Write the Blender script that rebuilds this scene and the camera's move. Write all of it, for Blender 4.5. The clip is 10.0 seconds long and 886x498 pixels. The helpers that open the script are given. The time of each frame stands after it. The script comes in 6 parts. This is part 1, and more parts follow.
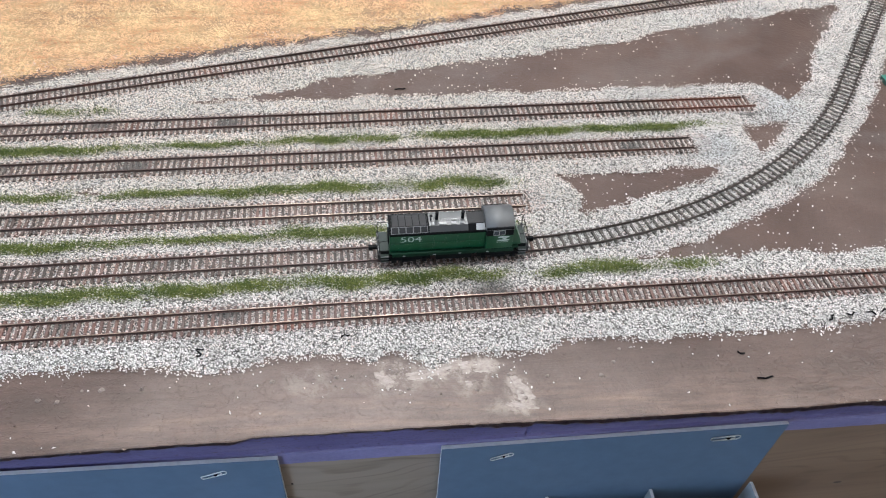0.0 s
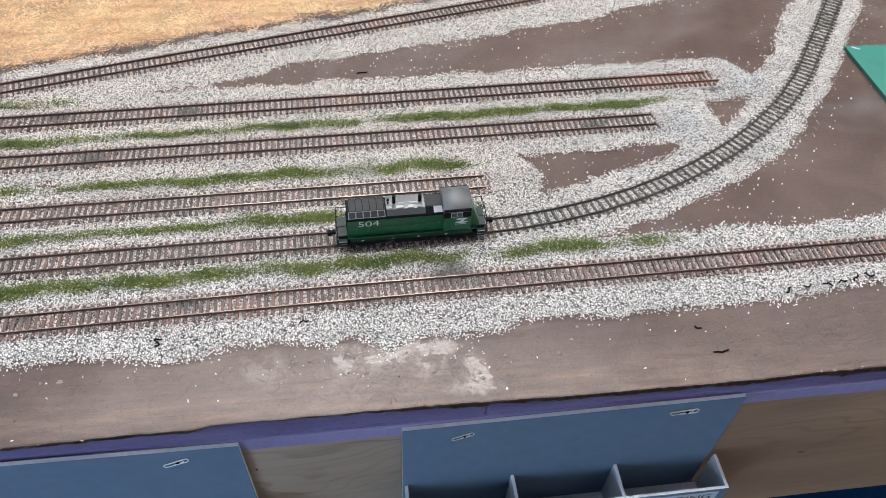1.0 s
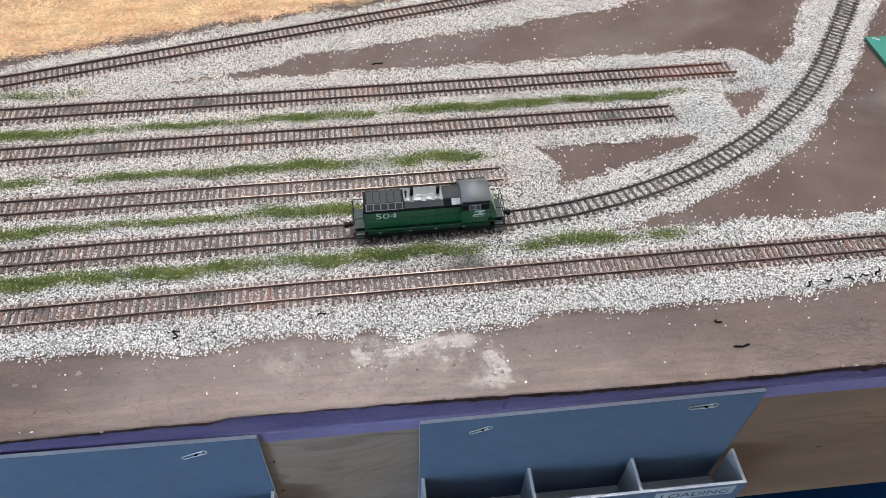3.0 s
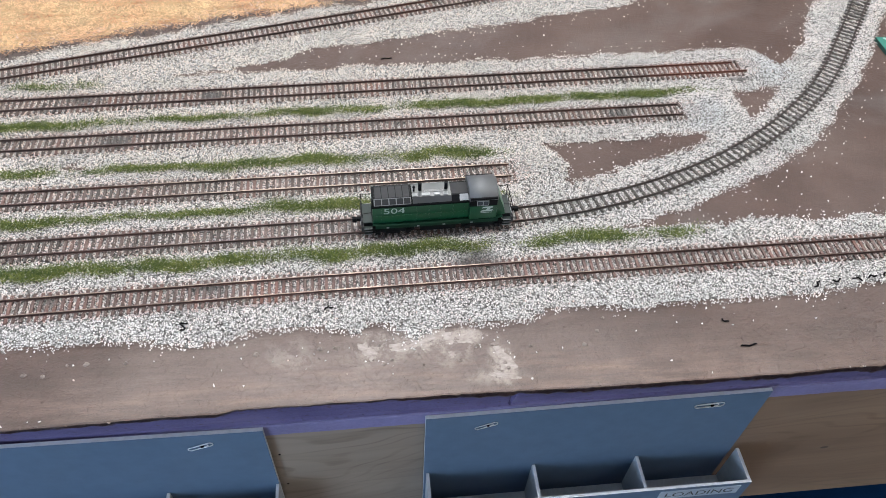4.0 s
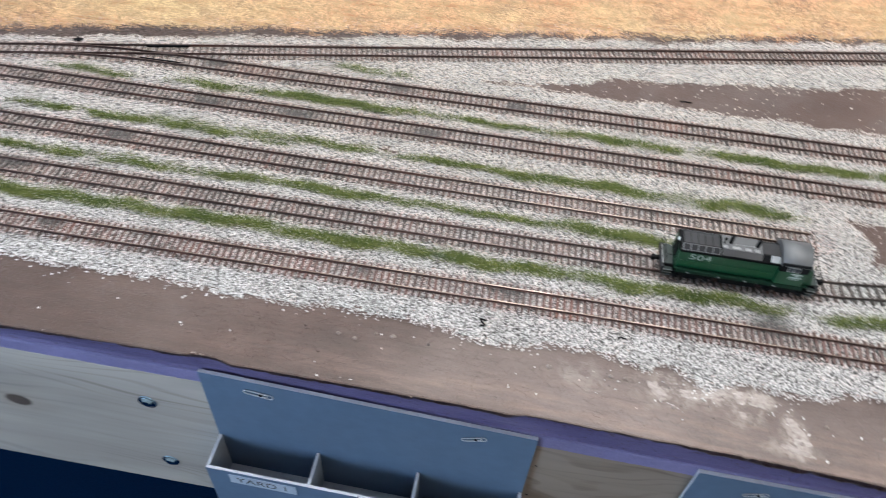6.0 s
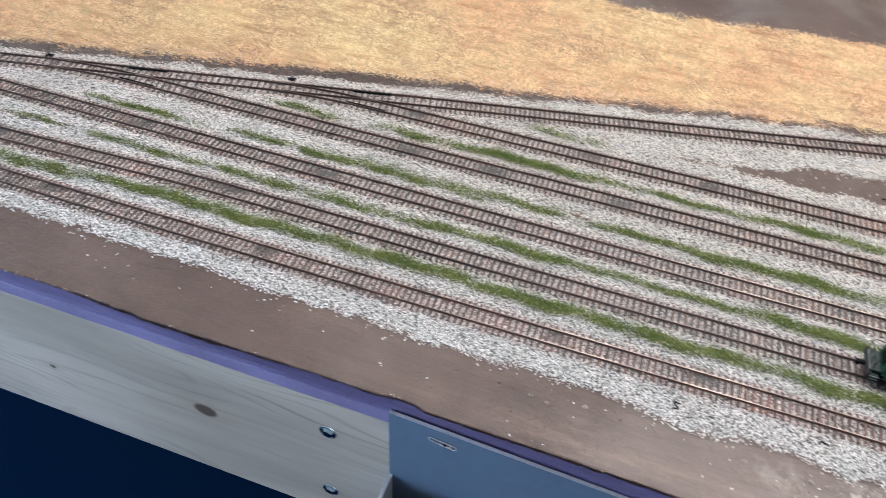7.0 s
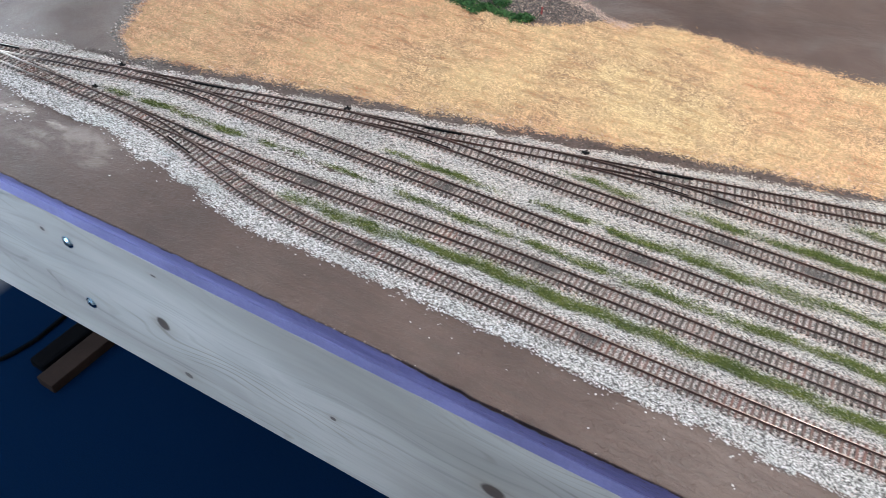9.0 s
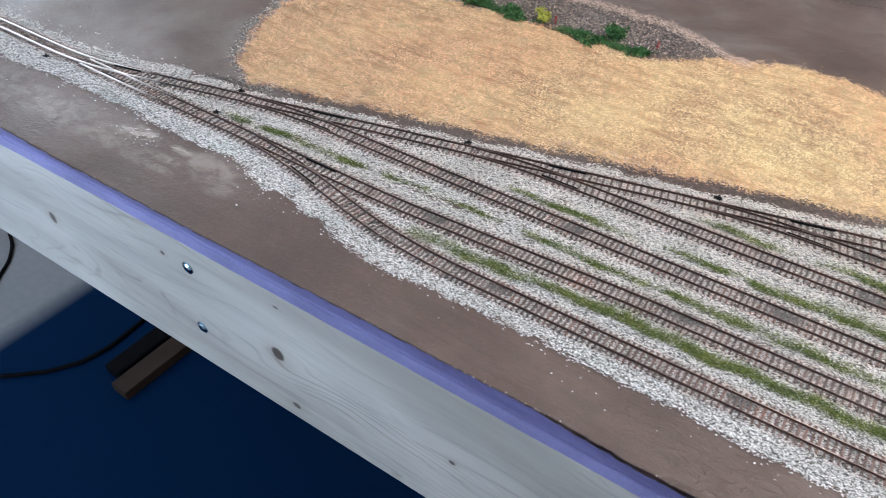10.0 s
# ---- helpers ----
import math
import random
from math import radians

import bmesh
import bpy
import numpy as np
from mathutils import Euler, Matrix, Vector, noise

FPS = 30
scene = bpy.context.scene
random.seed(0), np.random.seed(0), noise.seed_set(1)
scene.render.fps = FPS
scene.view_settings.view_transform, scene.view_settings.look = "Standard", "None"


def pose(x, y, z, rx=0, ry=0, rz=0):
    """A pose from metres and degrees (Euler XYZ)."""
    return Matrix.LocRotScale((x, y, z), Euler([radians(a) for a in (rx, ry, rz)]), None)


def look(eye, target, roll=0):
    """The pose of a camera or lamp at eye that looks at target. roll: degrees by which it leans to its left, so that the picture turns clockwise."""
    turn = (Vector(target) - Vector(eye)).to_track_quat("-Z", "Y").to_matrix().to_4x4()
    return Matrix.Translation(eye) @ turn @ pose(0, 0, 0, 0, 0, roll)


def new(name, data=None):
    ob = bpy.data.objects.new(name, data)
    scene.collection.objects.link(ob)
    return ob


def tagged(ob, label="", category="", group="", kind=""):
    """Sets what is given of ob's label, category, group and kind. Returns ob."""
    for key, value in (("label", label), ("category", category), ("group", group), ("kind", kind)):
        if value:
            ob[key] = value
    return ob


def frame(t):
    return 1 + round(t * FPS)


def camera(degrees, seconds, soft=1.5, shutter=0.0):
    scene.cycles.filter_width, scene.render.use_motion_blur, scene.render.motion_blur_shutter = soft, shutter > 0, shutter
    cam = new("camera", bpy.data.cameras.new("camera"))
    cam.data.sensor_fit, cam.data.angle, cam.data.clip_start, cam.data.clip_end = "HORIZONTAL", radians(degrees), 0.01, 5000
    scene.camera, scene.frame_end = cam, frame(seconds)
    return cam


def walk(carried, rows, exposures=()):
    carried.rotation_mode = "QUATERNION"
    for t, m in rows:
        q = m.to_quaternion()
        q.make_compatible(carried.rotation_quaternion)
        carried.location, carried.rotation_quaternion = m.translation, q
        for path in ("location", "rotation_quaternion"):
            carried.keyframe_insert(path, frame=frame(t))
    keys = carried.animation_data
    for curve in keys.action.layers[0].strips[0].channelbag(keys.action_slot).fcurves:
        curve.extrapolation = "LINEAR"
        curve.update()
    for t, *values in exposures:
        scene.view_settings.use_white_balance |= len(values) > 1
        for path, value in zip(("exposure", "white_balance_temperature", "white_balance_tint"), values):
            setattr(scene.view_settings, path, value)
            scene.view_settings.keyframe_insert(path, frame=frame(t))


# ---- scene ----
cam = camera(61.5, 10.0, soft=0.85, shutter=0.35)
PATH = [
    (0, (-0.057, -0.298, 0.526), (0.134, 1.049, -0.941), 4.1),
    (0.5, (-0.033, -0.303, 0.526), (0.165, 1.021, -0.96), 3.5),
    (1, (-0.024, -0.302, 0.529), (0.179, 1.008, -0.969), 3.1),
    (1.5, (-0.026, -0.299, 0.527), (0.172, 1.001, -0.98), 2.8),
    (2, (-0.029, -0.296, 0.526), (0.162, 0.999, -0.986), 2.7),
    (2.5, (-0.031, -0.297, 0.527), (0.155, 0.999, -0.985), 2.7),
    (4, (-0.037, -0.298, 0.526), (0.136, 0.99, -0.994), 3.1),
    (4.5, (-0.036, -0.301, 0.529), (0.117, 0.989, -0.991), 3.6),
    (5, (-0.044, -0.303, 0.526), (0.064, 0.993, -0.993), 4.4),
    (5.5, (-0.112, -0.299, 0.522), (-0.084, 1.001, -0.997), 5.2),
    (6, (-0.192, -0.312, 0.531), (-0.365, 0.999, -0.969), 4.6),
    (6.2, (-0.202, -0.316, 0.538), (-0.443, 0.996, -0.952), 4.4),
    (7.3, (-0.326, -0.341, 0.549), (-0.823, 0.974, -0.868), 3.3),
    (7.5, (-0.348, -0.346, 0.55), (-0.88, 0.964, -0.865), 3.0),
    (8, (-0.403, -0.363, 0.551), (-1.005, 0.932, -0.849), 2.6),
    (8.5, (-0.454, -0.373, 0.55), (-1.133, 0.903, -0.832), 2.0),
    (9, (-0.506, -0.379, 0.553), (-1.245, 0.878, -0.816), 1.7),
    (9.5, (-0.557, -0.389, 0.555), (-1.358, 0.846, -0.799), 1.3),
    (10, (-0.607, -0.402, 0.561), (-1.458, 0.81, -0.783), 0.9),
]
walk(cam, [(t, look(eye, target, roll)) for t, eye, target, roll in PATH])


# ---- world and light ----
world = bpy.data.worlds.new("room_air")
scene.world = world
world.use_nodes = True
world.node_tree.nodes["Background"].inputs[0].default_value = (0.75, 0.85, 1.0, 1)
world.node_tree.nodes["Background"].inputs[1].default_value = 0.05
scene.view_settings.exposure = 0.0

FLOOR, CEIL = -1.45, 1.55          # the layout's top is z = 0
ROOM = (-4.6, 3.2, -1.9, 3.0)      # x0, x1, y0, y1


def area_lamp(name, m, sx, sy, watts, colour):
    data = bpy.data.lights.new(name, "AREA")
    data.shape, data.size, data.size_y, data.energy, data.color = "RECTANGLE", sx, sy, watts, colour
    ob = new(name, data)
    ob.matrix_world = m
    return ob


PANELS = [(-2.2, 1.3), (0.0, 1.42), (1.5, 0.4), (-0.3, 0.3)]
SHARES = [0.5, 0.85, 1.25, 1.12]
PANEL_W, WINDOW_W, EAST_W, WEST_W, WARM_W = 23.5, 68.0, 15.5, 19.0, 4.0
for (px, py), share in zip(PANELS, SHARES):
    area_lamp("panel_light", pose(px, py, CEIL - 0.05, 0, 0, 0), 1.15, 0.2, PANEL_W * share, (0.97, 0.985, 1.0))
area_lamp("window_light", look((-2.45, ROOM[2] - 0.02, 0.45), (-2.45, 0.5, 0.45)), 1.9, 1.2, WINDOW_W, (0.52, 0.72, 1.0))
area_lamp("west_window_light", look((ROOM[0] - 0.02, 1.3, 0.95), (-1.0, 0.4, 0.0)), 1.1, 0.8, WEST_W, (0.85, 0.92, 1.0))
# added warm fill for the right end of the fascia; no such lamp is known
area_lamp("warm_fill", pose(1.5, -1.2, CEIL - 0.05), 1.15, 0.2, WARM_W, (1.0, 0.68, 0.42))
area_lamp("east_window_light", look((ROOM[1] + 0.02, 0.6, 0.5), (0.0, 0.4, 0.2)), 1.5, 1.1, EAST_W, (1.0, 0.97, 0.93))

# ---- materials ----


def rgb(*c):
    return (*c, 1.0)


class Shader:
    """A node material with small helpers."""

    def __init__(self, name):
        self.mat = bpy.data.materials.new(name)
        self.mat.use_nodes = True
        self.tree = self.mat.node_tree
        self.bsdf = self.tree.nodes["Principled BSDF"]
        self.where = self.tree.nodes.new("ShaderNodeNewGeometry")

    def node(self, kind, **sets):
        n = self.tree.nodes.new(kind)
        for k, v in sets.items():
            n.inputs[k.replace("_", " ")].default_value = v
        return n

    def link(self, a, b):
        self.tree.links.new(a, b)

    def put(self, socket, value):
        if isinstance(value, (int, float, tuple)):
            socket.default_value = value
        else:
            self.link(value, socket)

    def scaled(self, sx, sy, sz):
        n = self.tree.nodes.new("ShaderNodeMapping")
        n.inputs["Scale"].default_value = (sx, sy, sz)
        self.link(self.where.outputs["Position"], n.inputs["Vector"])
        return n.outputs["Vector"]

    def noise(self, scale, detail=4.0, rough=0.55, vector=None, distortion=0.0):
        n = self.node("ShaderNodeTexNoise", Scale=scale, Detail=detail, Roughness=rough, Distortion=distortion)
        self.link(vector or self.where.outputs["Position"], n.inputs["Vector"])
        return n.outputs["Fac"]

    def ramp(self, fac, stops):
        n = self.tree.nodes.new("ShaderNodeValToRGB")
        e = n.color_ramp.elements
        while len(e) < len(stops):
            e.new(0.5)
        for el, (p, c) in zip(e, stops):
            el.position, el.color = p, (c if isinstance(c, tuple) else (c, c, c, 1))
        self.put(n.inputs["Fac"], fac)
        return n.outputs["Color"]

    def mix(self, fac, a, b, how="MIX"):
        n = self.tree.nodes.new("ShaderNodeMix")
        n.data_type, n.blend_type = "RGBA", how
        self.put(n.inputs["Factor"], fac)
        self.put(n.inputs[6], a)
        self.put(n.inputs[7], b)
        return n.outputs[2]

    def math(self, how, a, b=0.0, clamp=False):
        n = self.tree.nodes.new("ShaderNodeMath")
        n.operation, n.use_clamp = how, clamp
        self.put(n.inputs[0], a)
        self.put(n.inputs[1], b)
        return n.outputs[0]

    def spot(self, x, y, z, rx, ry, rz, edge=0.35, wobble=0.0, scale=60.0):
        """A soft ellipsoid mask about a place: 1 inside, 0 outside."""
        m = self.tree.nodes.new("ShaderNodeMapping")
        m.inputs["Location"].default_value = (-x / rx, -y / ry, -z / rz)
        m.inputs["Scale"].default_value = (1 / rx, 1 / ry, 1 / rz)
        self.link(self.where.outputs["Position"], m.inputs["Vector"])
        d = self.tree.nodes.new("ShaderNodeVectorMath")
        d.operation = "LENGTH"
        self.link(m.outputs["Vector"], d.inputs[0])
        v = d.outputs["Value"]
        if wobble:
            v = self.math("ADD", v, self.math("MULTIPLY", self.math("SUBTRACT", self.noise(scale, 5.0), 0.5), wobble))
        r = self.tree.nodes.new("ShaderNodeMapRange")
        r.inputs["From Min"].default_value, r.inputs["From Max"].default_value = 1.0, 1.0 - edge
        self.link(v, r.inputs["Value"])
        return r.outputs["Result"]

    def curve(self):
        """1 on the yard track's curve, 0 elsewhere."""
        ring = self.math("SUBTRACT", self.spot(0.06, 0.784, 0, 0.66, 0.66, 1, 0.02), self.spot(0.06, 0.784, 0, 0.575, 0.575, 1, 0.02), True)
        return self.math("MULTIPLY", ring, self.spot(0.56, 0.38, 0, 0.52, 0.52, 1, 0.12))

    def bump(self, height, strength, distance):
        n = self.node("ShaderNodeBump", Strength=strength, Distance=distance)
        self.link(height, n.inputs["Height"])
        self.link(n.outputs["Normal"], self.bsdf.inputs["Normal"])

    def done(self, colour, rough=0.6, metal=0.0, spec=0.5):
        self.put(self.bsdf.inputs["Base Color"], colour)
        self.put(self.bsdf.inputs["Roughness"], rough)
        self.put(self.bsdf.inputs["Metallic"], metal)
        self.bsdf.inputs["Specular IOR Level"].default_value = spec
        return self.mat


def plain(name, c, rough=0.5, metal=0.0, vary=0.18, scale=90.0, spec=0.5, bump=0.0):
    """A paint, plastic or metal with slight wear at two scales."""
    s = Shader(name)
    lo = tuple(v * (1 - vary) for v in c) + (1.0,)
    hi = tuple(min(1, v * (1 + vary)) for v in c) + (1.0,)
    big = s.ramp(s.noise(scale * 0.15, 3.0), [(0.3, lo), (0.7, hi)])
    fine = s.ramp(s.noise(scale * 3, 6.0), [(0.3, 0.85), (0.7, 1.0)])
    if bump:
        s.bump(s.noise(scale * 4, 6.0), bump, 0.001)
    return s.done(s.mix(1.0, big, fine, "MULTIPLY"), rough, metal, spec)


def islands(name, stops, rough=0.8, patch=None, spec=0.3):
    """Each loose piece takes a colour of its own; patch: a large-scale tint."""
    s = Shader(name)
    col = s.ramp(s.where.outputs["Random Per Island"], stops)
    if patch:
        lo, hi, scale = patch
        col = s.mix(1.0, col, s.ramp(s.noise(scale, 6.0, 0.65, s.scaled(0.45, 1.2, 1)), [(0.36, lo), (0.56, hi)]), "MULTIPLY")
    return s.done(col, rough, 0.0, spec)


def board_paint():
    s = Shader("brown_latex_paint")
    big = s.ramp(s.noise(5.0, 4.0, 0.6), [(0.3, rgb(0.051, 0.03, 0.0245)), (0.5, rgb(0.072, 0.0445, 0.036)), (0.72, rgb(0.1, 0.069, 0.058))])
    streak = s.ramp(s.noise(26.0, 6.0, 0.6, s.scaled(0.22, 1.3, 1)), [(0.32, 0.9), (0.66, 1.06)])
    front = s.spot(-0.4, -0.02, 0, 2.5, 0.15, 1, 0.5)
    col = s.mix(front, big, s.mix(1.0, big, streak, "MULTIPLY"))
    haze = s.ramp(s.noise(4.5, 6.0, 0.6, None, 1.4), [(0.5, 0.0), (0.68, 0.5)])
    col = s.mix(s.math("MULTIPLY", haze, s.math("SUBTRACT", 1.0, front)), col, rgb(0.135, 0.118, 0.112))
    pale = s.math("MULTIPLY", s.spot(-0.02, 0.01, 0, 0.36, 0.09, 1, 0.9, 0.5, 12.0), 0.6)
    col = s.mix(pale, col, s.mix(1.0, rgb(0.198, 0.16, 0.145), streak, "MULTIPLY"))
    rim = s.ramp(s.noise(60.0, 7.0, 0.7, s.scaled(0.25, 1.8, 1)), [(0.44, 0.0), (0.68, 0.45)])
    near = s.spot(0.0, 0.0, 0, 0.5, 0.045, 1, 0.6)
    col = s.mix(s.math("MULTIPLY", rim, near), col, rgb(0.27, 0.178, 0.14))
    brush = s.ramp(s.noise(150.0, 5.0, 0.7, s.scaled(0.07, 1.6, 1)), [(0.36, 0.9), (0.5, 1.0), (0.66, 1.08)])
    col = s.mix(s.spot(-0.3, 0.0, 0, 2.0, 0.12, 1, 0.6), col, s.mix(1.0, col, brush, "MULTIPLY"))
    cloudy = s.ramp(s.noise(11.0, 6.0, 0.6, None, 0.6), [(0.34, rgb(0.8, 0.78, 0.77)), (0.52, rgb(1.0, 1.0, 1.0)), (0.68, rgb(1.13, 1.16, 1.17))])
    col = s.mix(1.0, col, cloudy, "MULTIPLY")
    for x, y, rx, ry in ((-0.92, 0.021, 0.05, 0.014), (-0.655, 0.028, 0.045, 0.01), (-0.66, 0.004, 0.04, 0.008), (-0.84, 0.008, 0.06, 0.012), (-0.31, 0.03, 0.03, 0.014), (-0.255, 0.037, 0.03, 0.012), (0.36, 0.035, 0.05, 0.014), (0.31, 0.012, 0.05, 0.012), (-1.075, 0.019, 0.04, 0.014), (-0.894, 0.028, 0.02, 0.008), (-0.816, 0.023, 0.035, 0.012), (-0.74, 0.012, 0.03, 0.01), (-1.2, 0.02, 0.03, 0.012), (-0.08, 0.027, 0.022, 0.002)):
        col = s.mix(s.math("MULTIPLY", s.spot(x, y, 0, rx, ry, 1, 0.9, 1.3, 60.0), 0.38), col, rgb(0.045, 0.03, 0.024))
    chips = s.ramp(s.noise(420.0, 2.0), [(0.69, 0.0), (0.73, 1.0)])
    col = s.mix(s.math("MULTIPLY", chips, 0.22), col, rgb(0.06, 0.045, 0.04))
    torn = s.ramp(s.noise(85.0, 10.0, 0.78, None, 0.3), [(0.46, 0.1), (0.51, 0.8), (0.6, 1.0)])
    for x, y, rx, ry, k in ((-0.112, 0.041, 0.022, 0.015, 0.5), (-0.05, 0.042, 0.02, 0.016, 0.5), (-0.02, 0.047, 0.03, 0.014, 0.8), (0.012, 0.053, 0.03, 0.013, 0.85), (0.036, 0.051, 0.016, 0.009, 0.95), (0.060, 0.026, 0.012, 0.019, 1.0), (0.056, 0.011, 0.022, 0.007, 0.8),
                            (0.023, 0.031, 0.014, 0.009, 0.6)):
        spot = s.spot(x, y, 0, rx * 1.3, ry * 1.3, 1, 0.5, 1.5, 70.0)
        col = s.mix(s.math("MULTIPLY", s.math("MULTIPLY", spot, torn), 0.54 * k), col, rgb(0.36, 0.315, 0.285))
    # pale smears at the left end, with the glossy paint's sheen put into the colour
    smear_sheen = s.ramp(s.noise(48.0, 5.0, 0.55, s.scaled(0.8, 1.2, 1), 0.8), [(0.4, 0.15), (0.6, 1.0)])
    for x, y, rx, ry, k in ((-1.425, 0.052, 0.04, 0.014, 0.7), (-1.353, 0.058, 0.022, 0.006, 0.8), (-1.359, 0.034, 0.03, 0.007, 0.7), (-1.346, 0.015, 0.03, 0.007, 0.6), (-1.288, 0.055, 0.055, 0.02, 0.75), (-1.254, 0.03, 0.035, 0.012, 0.5), (-1.66, 0.02, 0.14, 0.03, 0.45), (-1.52, 0.025, 0.1, 0.03, 0.4), (-1.43, 0.015, 0.08, 0.012, 0.3)):
        col = s.mix(s.math("MULTIPLY", s.math("MULTIPLY", s.spot(x, y, 0, rx * 1.2, ry * 1.3, 1, 0.5, 0.9, 45.0), smear_sheen), 0.6 * k), col, rgb(0.29, 0.25, 0.23))
    grit = s.ramp(s.noise(420.0, 6.0, 0.75), [(0.3, 0.86), (0.5, 1.0), (0.72, 1.16)])
    col = s.mix(1.0, col, grit, "MULTIPLY")
    pits = s.ramp(s.noise(900.0, 2.0), [(0.3, 0.88), (0.45, 1.0)])
    col = s.mix(1.0, col, pits, "MULTIPLY")
    drips = s.mix(s.spot(0.16, 0.02, 0, 0.2, 0.06, 1, 0.5), s.noise(120.0, 6.0, 0.7, s.scaled(0.4, 1.2, 1)), s.noise(170.0, 4.0, 0.6, s.scaled(1.5, 0.35, 1)))
    dents = s.ramp(s.noise(95.0, 3.0, 0.5, None, 1.2), [(0.56, 0.0), (0.62, 0.55), (0.7, 1.0)])
    scratch = s.ramp(s.noise(60.0, 3.0, 0.6, s.scaled(0.5, 1.6, 1), 2.0), [(0.47, 0.0), (0.5, 0.6), (0.53, 0.0)])
    relief = s.math("ADD", s.math("MULTIPLY", dents, 0.3), s.math("MULTIPLY", scratch, 0.2))
    s.bump(s.math("ADD", s.math("MULTIPLY", relief, front), s.mix(s.math("MULTIPLY", front, 0.55), s.mix(0.5, s.noise(70.0, 8.0, 0.65), s.noise(260.0, 6.0, 0.65)), drips)), 0.8, 0.002)
    return s.done(col, s.ramp(s.noise(8.0, 5.0), [(0.35, 0.36), (0.65, 0.52)]), 0.0, 0.38)


def pine(name, dark, pale):
    s = Shader(name)
    base = s.ramp(s.noise(3.0, 3.0, 0.5, s.scaled(0.6, 1, 3.0)), [(0.3, dark), (0.7, pale)])
    bend = s.tree.nodes.new("ShaderNodeVectorMath")
    bend.operation = "MULTIPLY_ADD"
    n = s.node("ShaderNodeTexNoise", Scale=2.2, Detail=2.0)
    s.link(s.scaled(0.9, 1, 2.5), n.inputs["Vector"])
    s.link(n.outputs["Color"], bend.inputs[0])
    bend.inputs[1].default_value = (0.0, 0.0, 0.16)
    s.link(s.where.outputs["Position"], bend.inputs[2])
    m = s.tree.nodes.new("ShaderNodeMapping")
    m.inputs["Scale"].default_value = (0.5, 0.5, 11.0)
    s.link(bend.outputs[0], m.inputs["Vector"])
    w = s.node("ShaderNodeTexNoise", Scale=6.5, Detail=5.0, Roughness=0.62)
    s.link(m.outputs["Vector"], w.inputs["Vector"])
    grain = s.ramp(w.outputs["Fac"], [(0.3, 0.74), (0.42, 0.95), (0.7, 1.05)])
    col = s.mix(1.0, base, grain, "MULTIPLY")
    col = s.mix(1.0, col, s.ramp(s.noise(2.4, 3.0, 0.5, s.scaled(1.0, 1, 3.2), 0.8), [(0.36, 0.8), (0.6, 1.04)]), "MULTIPLY")
    for x, z, rx, rz in ((-0.655, -0.163, 0.016, 0.012), (-1.128, -0.178, 0.012, 0.013), (-1.111, -0.274, 0.008, 0.006), (-0.862, -0.188, 0.005, 0.004), (-1.59, -0.172, 0.009, 0.012), (-1.115, -0.084, 0.005, 0.002), (-1.319, -0.103, 0.005, 0.004), (0.415, -0.183, 0.005, 0.0028)):
        halo = s.spot(x, 0, z, rx * 3.2, 1, rz * 2.4, 0.9, 0.7, 40.0)
        col = s.mix(s.math("MULTIPLY", halo, 0.35), col, rgb(0.25, 0.19, 0.14))
        col = s.mix(s.math("MULTIPLY", s.spot(x, 0, z, rx, 1, rz, 0.28, 0.25, 90.0), 0.95), col, rgb(0.07, 0.05, 0.042))
    # year rings cut along the board: thin dark lines that swing about the knots
    warp = s.noise(1.7, 3.0, 0.5, s.scaled(0.75, 1, 2.6), 0.6)
    sep = s.tree.nodes.new("ShaderNodeSeparateXYZ")
    s.link(s.where.outputs["Position"], sep.inputs[0])
    height = s.math("ADD", sep.outputs[2], s.math("MULTIPLY", warp, 0.55))
    rings = s.math("SINE", s.math("MULTIPLY", height, 330.0))
    lines = s.math("MULTIPLY", s.ramp(rings, [(0.55, 0.0), (1.0, 1.0)]), s.ramp(s.noise(7.0, 3.0, 0.6, s.scaled(0.35, 1, 9.0)), [(0.35, 0.1), (0.65, 1.0)]))
    where = s.ramp(s.noise(3.1, 3.0, 0.6, s.scaled(0.6, 1, 2.2)), [(0.44, 0.0), (0.6, 1.0)])
    col = s.mix(s.math("MULTIPLY", s.math("MULTIPLY", lines, where), 0.8), col, s.mix(1.0, col, rgb(0.6, 0.57, 0.52), "MULTIPLY"))
    s.bump(w.outputs["Fac"], 0.3, 0.001)
    return s.done(col, 0.5, 0.0, 0.32)


